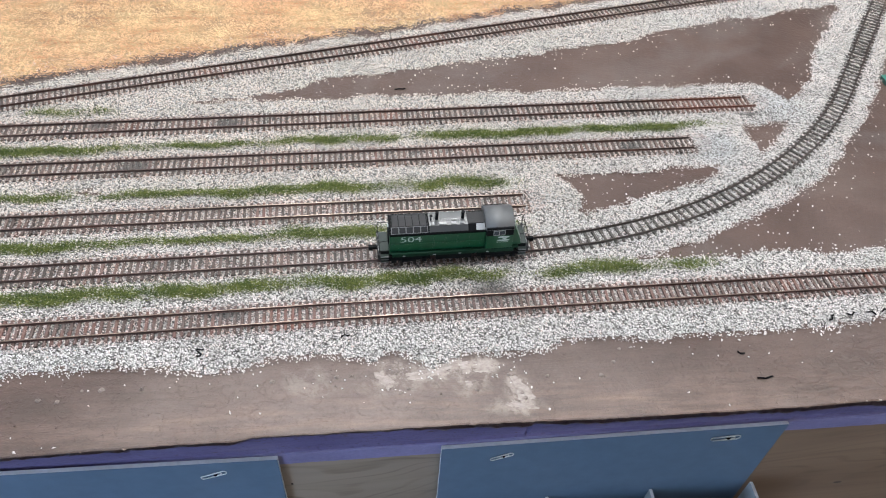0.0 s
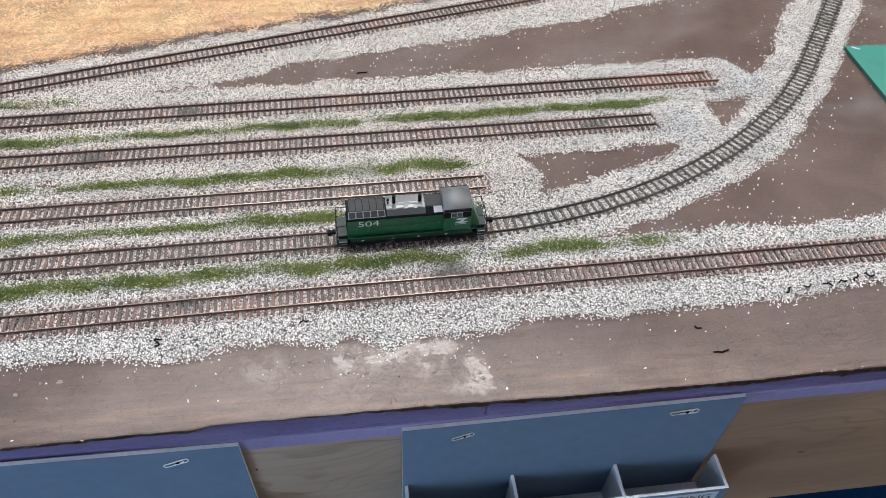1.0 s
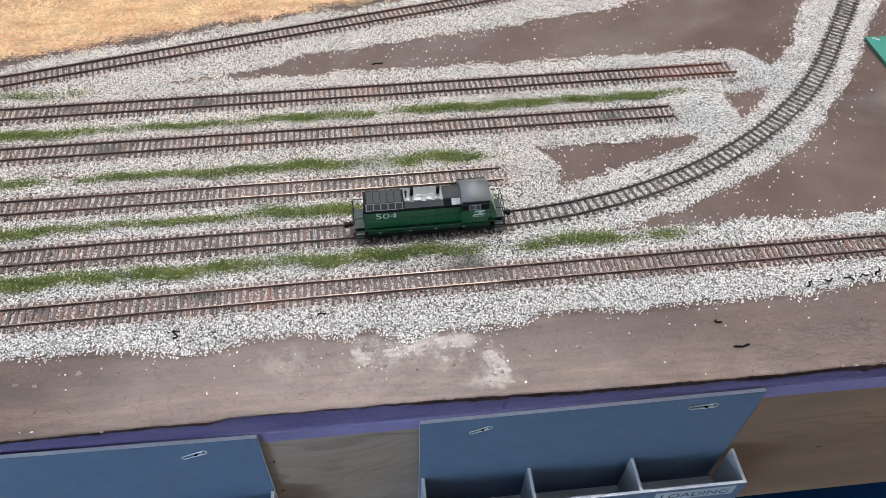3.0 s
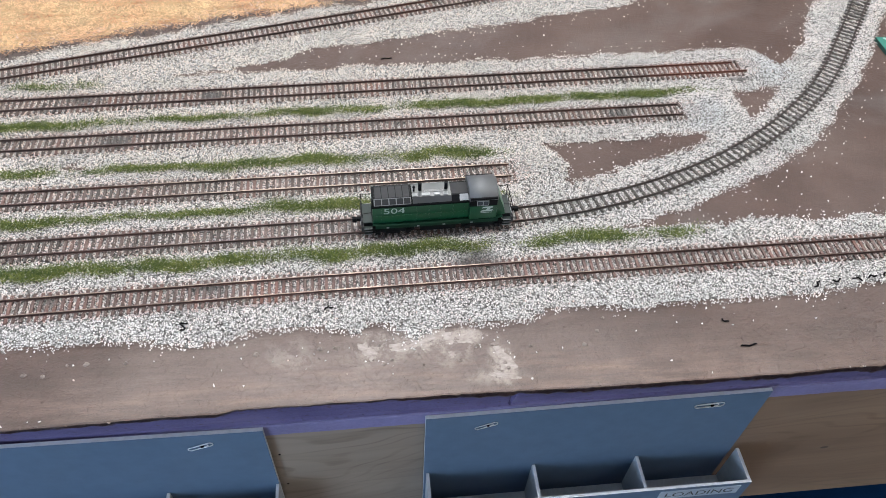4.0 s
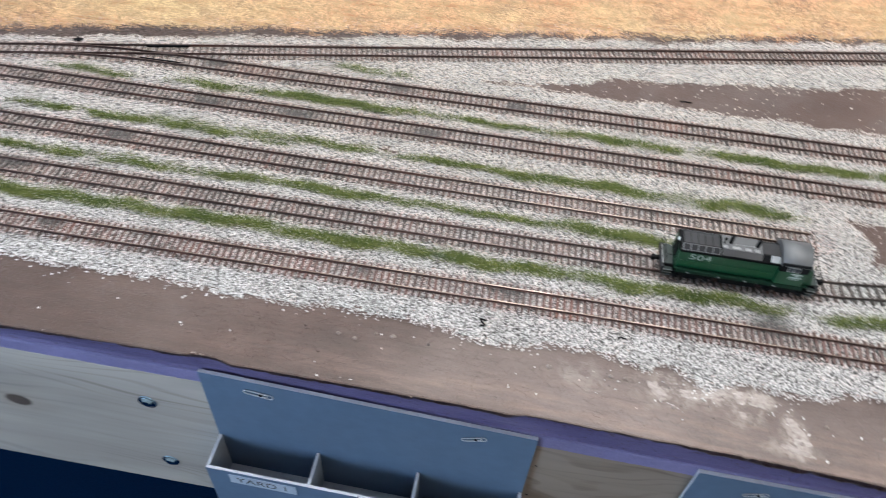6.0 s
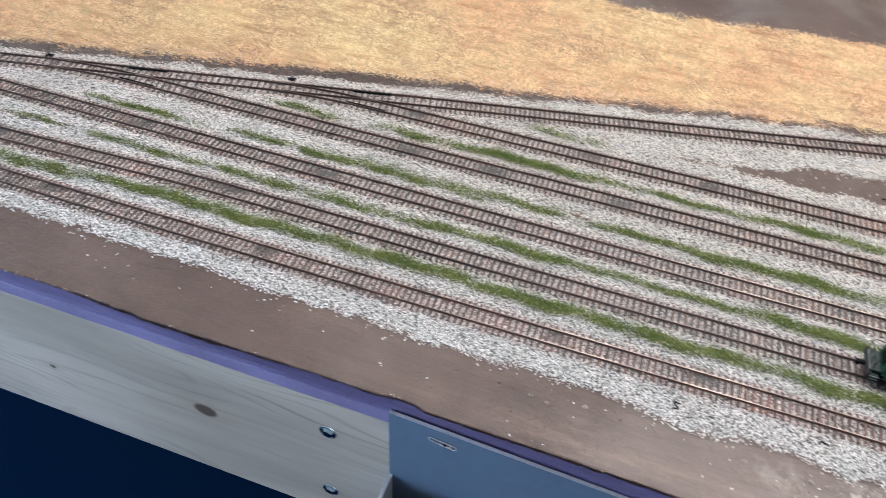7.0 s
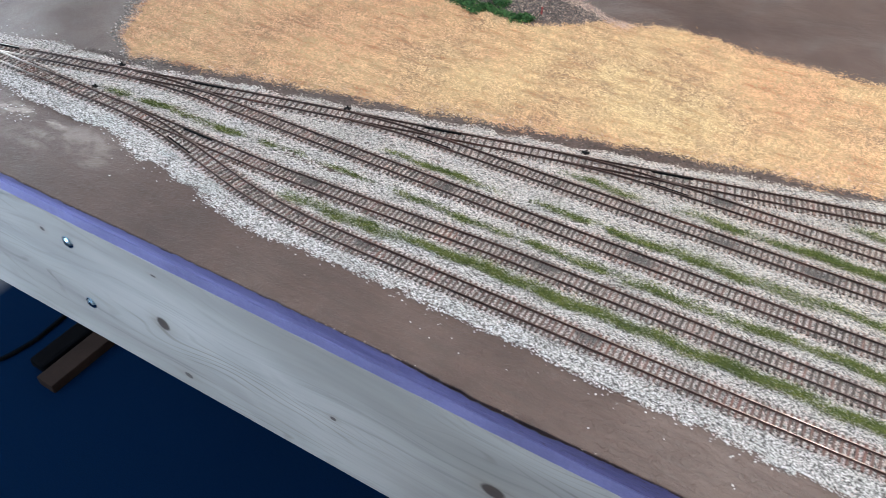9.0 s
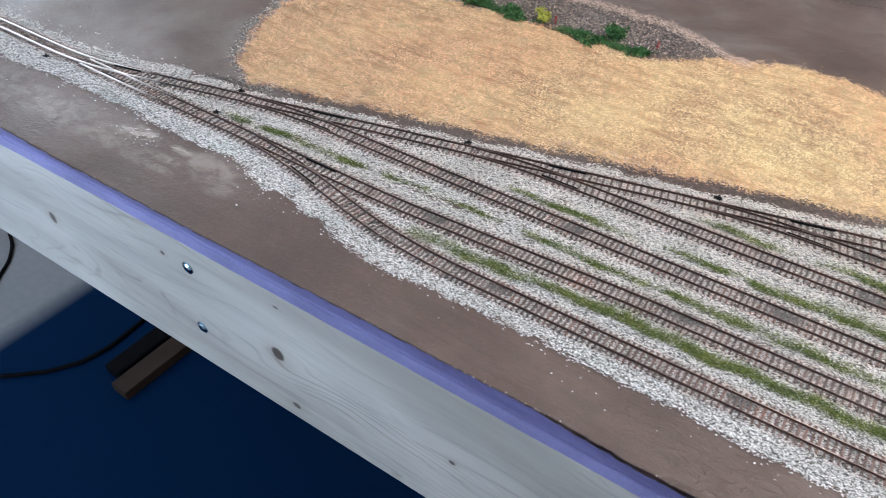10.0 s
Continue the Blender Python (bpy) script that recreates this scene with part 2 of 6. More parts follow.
def foam_purple():
    s = Shader("purple_foam")
    col = s.ramp(s.noise(30.0, 5.0, 0.6, s.scaled(0.4, 1, 2)), [(0.3, rgb(0.085, 0.074, 0.18)), (0.7, rgb(0.13, 0.115, 0.25))])
    pits = s.ramp(s.noise(260.0, 4.0), [(0.28, 0.6), (0.42, 1.0)])
    col = s.mix(1.0, col, pits, "MULTIPLY")
    sep = s.tree.nodes.new("ShaderNodeSeparateXYZ")
    s.link(s.where.outputs["Position"], sep.inputs[0])
    reach = s.node("ShaderNodeMapRange", From_Min=-0.02, From_Max=-0.006)
    s.link(sep.outputs[2], reach.inputs["Value"])
    spatter = s.math("ADD", s.noise(210.0, 4.0, 0.7, s.scaled(0.6, 1, 1.4)), s.math("MULTIPLY", reach.outputs["Result"], 0.17))
    left = s.spot(-1.75, 0, 0, 1.2, 1, 1, 0.4)      # away from the card boxes the foam is less spattered, paler and more lavender
    col = s.mix(s.math("MULTIPLY", s.ramp(spatter, [(0.62, 0.0), (0.68, 0.85)]), s.math("SUBTRACT", 1.0, s.math("MULTIPLY", left, 0.85))), col, rgb(0.06, 0.033, 0.03))
    col = s.mix(s.math("MULTIPLY", left, s.ramp(s.noise(16.0, 4.0, 0.6, s.scaled(0.5, 1, 2)), [(0.35, 0.25), (0.65, 0.75)])), col, rgb(0.185, 0.175, 0.36))
    smear = s.ramp(s.noise(38.0, 5.0, 0.65, s.scaled(0.25, 1, 3.0)), [(0.56, 0.0), (0.72, 0.5)])
    col = s.mix(smear, col, rgb(0.2, 0.17, 0.27))
    s.bump(s.mix(0.5, s.noise(300.0, 4.0), s.noise(90.0, 3.0)), 0.4, 0.002)
    return s.done(col, 0.55)


def floor_navy():
    s = Shader("navy_carpet_floor")
    navy = s.ramp(s.noise(260.0, 5.0), [(0.3, rgb(0.0006, 0.0085, 0.029)), (0.7, rgb(0.0014, 0.015, 0.047))])
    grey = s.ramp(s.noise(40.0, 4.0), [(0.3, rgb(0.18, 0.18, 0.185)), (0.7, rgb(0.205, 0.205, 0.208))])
    # the floor is grey beyond about x = -2.8, with a soft edge
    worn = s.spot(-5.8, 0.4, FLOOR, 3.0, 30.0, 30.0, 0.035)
    s.bump(s.noise(500.0, 4.0), 0.5, 0.003)
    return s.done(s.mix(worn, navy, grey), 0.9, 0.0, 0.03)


def field_base():
    s = Shader("dry_grass_mat")
    big = s.ramp(s.noise(9.0, 4.0, 0.6), [(0.3, rgb(0.25, 0.165, 0.11)), (0.48, rgb(0.36, 0.255, 0.15)), (0.7, rgb(0.46, 0.345, 0.19))])
    fine = s.ramp(s.noise(420.0, 5.0, 0.7), [(0.3, 0.6), (0.55, 1.0), (0.75, 1.15)])
    s.bump(s.noise(520.0, 4.0, 0.7), 0.8, 0.002)
    return s.done(s.mix(1.0, big, fine, "MULTIPLY"), 0.9, 0.0, 0.15)


# dark grey dust spilt on the track: x, y, radii
DUST = ((0.052, 0.131, 0.03, 0.024), (-0.185, 0.116, 0.022, 0.011), (-0.32, 0.108, 0.014, 0.01), (-0.30, 0.313, 0.03, 0.012), (-0.21, 0.385, 0.022, 0.011), (0.24, 0.331, 0.02, 0.01), (0.399, 0.3885, 0.021, 0.006),
        (-0.45, 0.31, 0.03, 0.011), (-0.62, 0.228, 0.03, 0.012), (-0.86, 0.222, 0.025, 0.011), (-0.55, 0.305, 0.03, 0.012), (-0.7, 0.165, 0.03, 0.012), (-0.88, 0.088, 0.022, 0.012), (-0.62, 0.098, 0.02, 0.01),
        (-0.57, 0.378, 0.025, 0.012), (-0.35, 0.385, 0.02, 0.012), (-1.0, 0.142, 0.03, 0.012))


def dusted(s, col, amount):
    """Dark dust spills and the rusty end of the long dead-end track."""
    for x, y, rx, ry in DUST:
        col = s.mix(s.math("MULTIPLY", s.spot(x, y, 0, rx, ry, 1, 0.7, 0.9, 90.0), amount), col, rgb(0.055, 0.055, 0.053))
    return col


def tie_stain(name, joined):
    s = Shader(name)
    info = s.tree.nodes.new("ShaderNodeObjectInfo")
    col = s.ramp(s.where.outputs["Random Per Island"] if joined else info.outputs["Random"], [(0.0, rgb(0.03, 0.0225, 0.02)), (0.5, rgb(0.062, 0.042, 0.036)), (0.85, rgb(0.1, 0.067, 0.057)), (1.0, rgb(0.12, 0.062, 0.05))])
    dust = s.ramp(s.noise(620.0, 3.0), [(0.47, 0.0), (0.74, 0.3)])
    col = s.mix(dust, col, rgb(0.32, 0.28, 0.25))
    oil = s.ramp(s.noise(14.0, 4.0), [(0.6, 0.0), (0.72, 0.75)])
    col = s.mix(oil, col, rgb(0.06, 0.058, 0.055))
    blush = s.ramp(s.noise(34.0, 4.0, 0.65), [(0.42, 0.1), (0.62, 0.5)])
    red = s.math("MULTIPLY", s.spot(-0.1, 0.112, 0, 1.2, 0.045, 1, 0.5), blush)
    col = s.mix(red, col, rgb(0.13, 0.056, 0.048))
    rust = s.ramp(s.noise(17.0, 5.0, 0.65), [(0.57, 0.0), (0.68, 0.6)])
    col = s.mix(s.math("MULTIPLY", rust, s.math("SUBTRACT", 1.0, s.spot(0.24, 0.333, 0, 0.12, 0.03, 1, 0.3))), col, rgb(0.15, 0.06, 0.04))
    col = s.mix(s.math("MULTIPLY", s.curve(), 0.8), col, s.mix(dust, rgb(0.038, 0.035, 0.031), rgb(0.24, 0.235, 0.22)))
    col = s.mix(s.math("MULTIPLY", s.spot(0.35, 0.408, 0, 0.085, 0.02, 1, 0.4, 0.3), 0.35), col, rgb(0.17, 0.075, 0.058))
    return s.done(dusted(s, col, 0.7), 0.75)


M_BOARD, M_PINE, M_FOAM, M_FLOOR, M_FIELD, M_TIE = board_paint(), pine("grey_pine_board", rgb(0.34, 0.309, 0.278), rgb(0.45, 0.421, 0.387)), foam_purple(), floor_navy(), field_base(), tie_stain("brown_tie_plastic", False)
M_TIE_FAR = tie_stain("brown_far_tie_plastic", True)
# the pine again, with the warm light of the right end put into its colour
M_WARM_LIT_PINE = pine("warm_lit_pine_board", rgb(0.21, 0.138, 0.093), rgb(0.285, 0.2, 0.14))
# browner pine; the weaker daylight between the boxes is partly in its colour
M_DIM_BROWN_PINE = pine("dim_brown_pine_board", rgb(0.2, 0.16, 0.13), rgb(0.28, 0.23, 0.19))


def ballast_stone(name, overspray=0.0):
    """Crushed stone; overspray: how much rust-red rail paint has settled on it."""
    s = Shader(name)
    col = s.ramp(s.where.outputs["Random Per Island"], [(0.0, rgb(0.18, 0.175, 0.17)), (0.06, rgb(0.4, 0.39, 0.385)), (0.18, rgb(0.58, 0.575, 0.57)), (0.6, rgb(0.7, 0.695, 0.69)), (0.94, rgb(0.77, 0.77, 0.78)), (1.0, rgb(0.58, 0.45, 0.4))])
    tint = s.ramp(s.noise(9.0, 6.0, 0.65), [(0.3, rgb(0.88, 0.905, 0.875)), (0.45, rgb(1.0, 0.965, 0.955)), (0.58, rgb(1.0, 0.94, 0.925)), (0.72, rgb(0.93, 0.97, 1.0))])
    col = s.mix(1.0, col, tint, "MULTIPLY")
    drift = s.ramp(s.noise(26.0, 6.0, 0.7, s.scaled(0.4, 1.2, 1)), [(0.34, rgb(0.7, 0.72, 0.71)), (0.5, rgb(1.0, 1.0, 1.0)), (0.68, rgb(1.06, 1.05, 1.04))])
    col = s.mix(1.0, col, drift, "MULTIPLY")
    yard = s.spot(-0.3, 0.46, 0, 2.2, 0.36, 1, 0.6, 0.4, 14.0)
    col = s.mix(yard, col, s.mix(1.0, col, s.mix(s.spot(0.5, 0.34, 0, 0.5, 0.33, 1, 0.6, 0.5, 12.0), s.mix(s.spot(-1.15, 0.25, 0, 0.7, 0.25, 1, 0.5, 0.4, 12.0), rgb(0.865, 0.81, 0.735), rgb(0.93, 0.89, 0.85)), rgb(0.83, 0.81, 0.785)), "MULTIPLY"))
    col = s.mix(s.spot(-1.15, 0.07, 0, 1.0, 0.075, 1, 0.5, 0.3, 14.0), col, s.mix(1.0, col, rgb(1.06, 1.1, 1.13), "MULTIPLY"))
    for x, y, r in ((0.44, 0.405, 0.042), (0.33, 0.325, 0.035)):      # bluish stone tipped at the ends of two tracks
        col = s.mix(s.spot(x, y, 0, r, r, 1, 0.6, 0.5, 30.0), col, s.mix(1.0, col, rgb(0.88, 0.945, 1.0), "MULTIPLY"))
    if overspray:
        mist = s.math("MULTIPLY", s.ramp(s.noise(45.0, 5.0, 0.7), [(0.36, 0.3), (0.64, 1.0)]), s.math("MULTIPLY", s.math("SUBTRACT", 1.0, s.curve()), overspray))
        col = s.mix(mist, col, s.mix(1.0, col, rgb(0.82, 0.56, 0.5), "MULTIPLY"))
    return s.done(dusted(s, col, 0.75), 0.7, 0.0, 0.35)


M_STONE = ballast_stone("pale_ballast_stone")
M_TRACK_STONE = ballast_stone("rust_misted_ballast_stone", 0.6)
M_CHIP = islands("tan_plaster_chip", [(0.0, rgb(0.12, 0.085, 0.07)), (0.6, rgb(0.28, 0.22, 0.19)), (1.0, rgb(0.55, 0.5, 0.46))])


def crust_mat():
    s = Shader("torn_plaster")
    col = s.ramp(s.noise(230.0, 6.0, 0.7, s.scaled(0.6, 1.2, 1)), [(0.3, rgb(0.19, 0.155, 0.138)), (0.48, rgb(0.27, 0.232, 0.212)), (0.68, rgb(0.36, 0.32, 0.295))])
    s.bump(s.noise(420.0, 6.0, 0.7), 0.5, 0.0008)
    return s.done(col, 0.6, 0.0, 0.3)


M_CRUST = crust_mat()
M_BLISTER = plain("pale_blistered_paint", (0.22, 0.18, 0.16), 0.55, 0, 0.3, 400.0)
M_CINDER = islands("dark_cinder", [(0.0, rgb(0.03, 0.027, 0.026)), (0.6, rgb(0.072, 0.064, 0.062)), (0.9, rgb(0.12, 0.105, 0.1)), (1.0, rgb(0.26, 0.22, 0.2))])
M_GRIT = islands("mixed_grit", [(0.0, rgb(0.05, 0.05, 0.05)), (0.5, rgb(0.13, 0.125, 0.125)), (0.8, rgb(0.32, 0.3, 0.29)), (1.0, rgb(0.6, 0.58, 0.56))])
M_WEED = islands("olive_weed_blades", [(0.0, rgb(0.022, 0.042, 0.01)), (0.5, rgb(0.073, 0.092, 0.02)), (0.85, rgb(0.14, 0.148, 0.038)), (1.0, rgb(0.28, 0.27, 0.12))], 0.8, (rgb(0.55, 0.68, 0.5), rgb(0.96, 1.0, 0.85), 48.0))


def straw():
    s = Shader("straw_grass_blades")
    col = s.ramp(s.where.outputs["Random Per Island"], [(0.0, rgb(0.14, 0.095, 0.065)), (0.05, rgb(0.42, 0.29, 0.18)), (0.16, rgb(0.6, 0.45, 0.265)), (0.7, rgb(0.71, 0.535, 0.31)), (1.0, rgb(0.78, 0.62, 0.4))])
    pink = s.ramp(s.noise(3.2, 6.0, 0.65), [(0.42, rgb(0.97, 0.74, 0.7)), (0.62, rgb(1.0, 0.98, 0.9))])
    pink = s.mix(s.math("MULTIPLY", s.spot(-1.5, 0.35, 0, 0.62, 0.4, 1, 0.8, 0.6, 6.0), 0.9), pink, rgb(1.0, 0.8, 0.82))
    fleck = s.ramp(s.noise(55.0, 6.0, 0.7, s.scaled(0.35, 1.3, 1)), [(0.34, rgb(0.52, 0.36, 0.31)), (0.51, rgb(1.0, 1.0, 1.0)), (0.66, rgb(1.1, 1.09, 1.1))])
    return s.done(s.mix(1.0, s.mix(1.0, col, pink, "MULTIPLY"), fleck, "MULTIPLY"), 0.85, 0.0, 0.25)


M_STRAW = straw()
M_PALE_STRAW = islands("pinkish_straw_blades", [(0.0, rgb(0.2, 0.13, 0.11)), (0.5, rgb(0.42, 0.3, 0.25)), (1.0, rgb(0.62, 0.5, 0.42))], 0.85)
M_LEAF = islands("dark_green_clump_foliage", [(0.0, rgb(0.012, 0.045, 0.012)), (0.6, rgb(0.028, 0.092, 0.025)), (1.0, rgb(0.07, 0.155, 0.045))], 0.8)
M_LEAF_Y = islands("yellow_green_clump_foliage", [(0.0, rgb(0.14, 0.16, 0.02)), (0.6, rgb(0.3, 0.3, 0.04)), (1.0, rgb(0.45, 0.42, 0.1))], 0.8)


def ballast_bed_mat():
    s = Shader("fine_ballast_bed")
    v = s.tree.nodes.new("ShaderNodeTexVoronoi")
    v.inputs["Scale"].default_value = 620.0
    s.link(s.where.outputs["Position"], v.inputs["Vector"])
    hue = s.tree.nodes.new("ShaderNodeSeparateColor")
    s.link(v.outputs["Color"], hue.inputs[0])
    col = s.ramp(hue.outputs[0], [(0.0, rgb(0.07, 0.065, 0.062)), (0.4, rgb(0.31, 0.3, 0.29)), (1.0, rgb(0.62, 0.61, 0.6))])
    # the shade between neighbouring stones, put into the bed's colour
    gap_shade = s.ramp(v.outputs["Distance"], [(0.35, 1.0), (0.7, 0.35)])
    s.bump(s.ramp(v.outputs["Distance"], [(0.0, 1.0), (0.8, 0.0)]), 1.0, 0.001)
    return s.done(dusted(s, s.mix(1.0, col, gap_shade, "MULTIPLY"), 0.75), 0.9, 0.0, 0.2)


M_BED = ballast_bed_mat()


def rail_paint():
    s = Shader("rust_painted_rail")
    col = s.ramp(s.noise(9.0, 3.0), [(0.3, rgb(0.02, 0.013, 0.0115)), (0.7, rgb(0.055, 0.026, 0.021))])
    col = s.mix(s.ramp(s.noise(14.0, 5.0, 0.65), [(0.56, 0.0), (0.7, 0.7)]), col, rgb(0.12, 0.045, 0.03))
    col = s.mix(s.math("MULTIPLY", s.spot(0.35, 0.408, 0, 0.085, 0.02, 1, 0.4, 0.3), 0.35), col, rgb(0.2, 0.06, 0.04))
    col = s.mix(s.math("MULTIPLY", s.spot(-0.1, 0.112, 0, 1.2, 0.045, 1, 0.5), s.ramp(s.noise(22.0, 4.0), [(0.4, 0.2), (0.62, 0.75)])), col, rgb(0.062, 0.023, 0.019))
    col = s.mix(s.math("MULTIPLY", s.curve(), 0.8), col, rgb(0.022, 0.019, 0.017))
    # paler metal at the left end; the rails' gleam there is put into the colour
    bright = s.spot(-1.82, 0.125, 0, 0.36, 0.06, 1, 0.25, 0.3)
    col = s.mix(s.math("MULTIPLY", bright, 0.85), col, rgb(0.7, 0.66, 0.6))
    return s.done(col, 0.45, s.math("MAXIMUM", bright, 0.2))


M_RAIL = rail_paint()


def rail_top():
    s = Shader("worn_rail_head")
    worn = s.ramp(s.noise(5.0, 4.0, 0.6), [(0.58, 0.0), (0.76, 1.0)])
    # two worn stretches of rail head, with their pale shine put into the colour
    worn = s.math("MAXIMUM", worn, s.math("MULTIPLY", s.spot(-0.2, 0.108, 0, 0.65, 0.035, 1, 0.5, 0.5), s.ramp(s.noise(11.0, 4.0, 0.6), [(0.4, 0.25), (0.6, 0.9)])))
    worn = s.math("MAXIMUM", worn, s.spot(-0.05, 0.24, 0, 0.28, 0.03, 1, 0.5, 0.4))
    col = s.mix(worn, rgb(0.1, 0.062, 0.052), rgb(0.42, 0.33, 0.26))
    grime = s.ramp(s.noise(160.0, 4.0), [(0.3, 0.6), (0.6, 1.0)])
    col = s.mix(s.math("MULTIPLY", s.spot(0.35, 0.408, 0, 0.085, 0.02, 1, 0.4, 0.3), 0.45), col, rgb(0.24, 0.08, 0.045))
    col = s.mix(s.math("MULTIPLY", s.curve(), 0.7), col, rgb(0.035, 0.028, 0.025))
    # left end of the heads: bare metal with its reflected gleam in the colour
    bright = s.spot(-1.82, 0.125, 0, 0.36, 0.06, 1, 0.25, 0.3)
    col = s.mix(bright, s.mix(1.0, col, grime, "MULTIPLY"), rgb(0.92, 0.88, 0.82))
    return s.done(col, 0.32, s.math("MAXIMUM", s.math("ADD", s.math("MULTIPLY", worn, 0.5), 0.3), bright))


M_RAIL_TOP = rail_top()
# brown drips and the shade in the gap under the rim, in one dark colour
M_RIM = plain("dark_brown_drip_and_shade", (0.034, 0.018, 0.016), 0.4, 0, 0.5, 150.0, 0.5, 0.5)
M_LAVENDER = plain("lavender_paint", (0.2, 0.188, 0.365), 0.42, 0, 0.16, 90.0, 0.5, 0.4)
M_BLUE = plain("blue_grey_foam_card", (0.096, 0.155, 0.245), 0.5, 0, 0.06, 20.0)
M_EDGE = plain("pale_card_edge", (0.62, 0.645, 0.7), 0.6, 0, 0.1, 80.0)
M_CARD_IN = plain("grey_card_inside", (0.4, 0.44, 0.49), 0.6, 0, 0.1, 40.0)
M_GREEN_CARD = plain("dark_green_card", (0.02, 0.15, 0.115), 0.55, 0, 0.1, 20.0)
M_GREEN_EDGE = plain("dark_green_card_edge", (0.01, 0.05, 0.04), 0.6)
M_WIRE = plain("steel_wire", (0.85, 0.87, 0.9), 0.38, 1.0, 0.1, 200.0)
M_ZINC = plain("blue_zinc_bolt", (0.36, 0.52, 0.64), 0.2, 1.0, 0.2, 200.0)
M_LOCO_GREEN = plain("cascade_green_paint", (0.004, 0.06, 0.025), 0.28, 0, 0.12, 150.0)
# dark sill green; the shade low on the locomotive is put into it
M_LOCO_SILL = plain("shaded_dark_green_sill", (0.004, 0.026, 0.014), 0.5, 0, 0.2, 150.0, 0.15)
M_LOCO_BLACK = plain("satin_black_paint", (0.006, 0.0065, 0.0075), 0.5, 0, 0.2, 150.0, 0.06)
M_LOCO_DECK = plain("worn_dark_grey_deck", (0.023, 0.023, 0.025), 0.5, 0, 0.25, 150.0, 0.2)
M_LOCO_GREY = plain("pale_grey_hatch", (0.3, 0.31, 0.32), 0.45, 0.0, 0.2, 250.0)
M_LOCO_ROOF = plain("satin_dark_grey_roof", (0.022, 0.025, 0.029), 0.33, 0.0, 0.25, 250.0, 1.0)
M_CAB_ROOF = plain("satin_black_cab_roof", (0.05, 0.052, 0.056), 0.58, 0.0, 0.2, 250.0, 1.0)
M_LOCO_PLATE = plain("worn_grey_plate", (0.03, 0.04, 0.037), 0.5, 0.0, 0.25, 250.0, 0.25)
M_LOCO_TRIM = plain("worn_grey_trim", (0.17, 0.175, 0.18), 0.3, 0.2, 0.2, 250.0, 1.0)
M_LOCO_SASH = plain("pale_window_sash", (0.24, 0.26, 0.26), 0.45, 0.0, 0.15, 250.0)
M_WHITE = plain("white_decal", (0.72, 0.76, 0.76), 0.5, 0, 0.05, 300.0)
M_DECAL = plain("faded_pale_green_decal", (0.42, 0.5, 0.47), 0.5, 0, 0.08, 300.0)
M_GLASS = plain("smoked_window_glass", (0.05, 0.06, 0.07), 0.1, 0, 0.05)
M_LABEL = plain("pale_label_tape", (0.42, 0.5, 0.6), 0.5, 0, 0.06, 100.0)
M_INK = plain("black_label_ink", (0.015, 0.015, 0.02), 0.5)
M_LUMBER = plain("dark_brown_lumber", (0.036, 0.021, 0.016), 0.8, 0, 0.3, 30.0, 0.15)
M_RUBBER = plain("black_cable_sheath", (0.003, 0.003, 0.004), 0.8, 0, 0.2, 90.0, 0.05)
M_RED = plain("dull_red_stake", (0.3, 0.03, 0.03), 0.6)
M_WALL = plain("cream_wall_paint", (0.62, 0.6, 0.56), 0.8, 0, 0.05, 4.0)
M_CEIL = plain("white_ceiling_paint", (0.75, 0.75, 0.74), 0.85, 0, 0.04, 4.0)
M_FRAME = plain("white_window_frame", (0.75, 0.75, 0.75), 0.5, 0, 0.05, 30.0)


def glow(name, c, strength):
    s = Shader(name)
    s.bsdf.inputs["Emission Color"].default_value = (*c, 1)
    s.bsdf.inputs["Emission Strength"].default_value = strength
    return s.done((*c, 1.0), 0.4)


M_DIFFUSER = glow("lit_diffuser", (1.0, 0.985, 0.97), 4.0)
M_SKY = glow("daylight_outside", (0.7, 0.84, 1.0), 3.0)

# ---- mesh tools ----


def part(name, bm, material, parent, label=""):
    """Links a bmesh as one mesh object, under parent if there is one."""
    me = bpy.data.meshes.new(name)
    bm.to_mesh(me)
    bm.free()
    for m in material if isinstance(material, (list, tuple)) else [material]:
        me.materials.append(m)
    ob = new(name, me)
    ob.parent = parent
    return tagged(ob, label)


def empty(name, m, label, category, group="", kind=""):
    ob = new(name)
    ob.empty_display_size = 0.01
    ob.matrix_basis = m
    return tagged(ob, label, category, group, kind)


def add_box(bm, x0, x1, y0, y1, z0, z1, bevel=0.0, index=0):
    made = bmesh.ops.create_cube(bm, size=1.0, matrix=Matrix.LocRotScale(((x0 + x1) / 2, (y0 + y1) / 2, (z0 + z1) / 2), None, (x1 - x0, y1 - y0, z1 - z0)))
    faces = {f for v in made["verts"] for f in v.link_faces}
    for f in faces:
        f.material_index = index
    if bevel:
        bmesh.ops.bevel(bm, geom=list({e for f in faces for e in f.edges}), offset=bevel, segments=2, affect="EDGES", profile=0.5)


def box(x0, x1, y0, y1, z0, z1, bevel=0.0):
    bm = bmesh.new()
    add_box(bm, x0, x1, y0, y1, z0, z1, bevel)
    return bm


def add_cyl(bm, a, b, r, r2=None, seg=12):
    a, b = Vector(a), Vector(b)
    turn = (b - a).to_track_quat("Z", "Y").to_matrix().to_4x4()
    bmesh.ops.create_cone(bm, cap_ends=True, segments=seg, radius1=r, radius2=r if r2 is None else r2, depth=(b - a).length,
                          matrix=Matrix.Translation((a + b) / 2) @ turn)


def cyl(a, b, r, r2=None, seg=12):
    bm = bmesh.new()
    add_cyl(bm, a, b, r, r2, seg)
    return bm


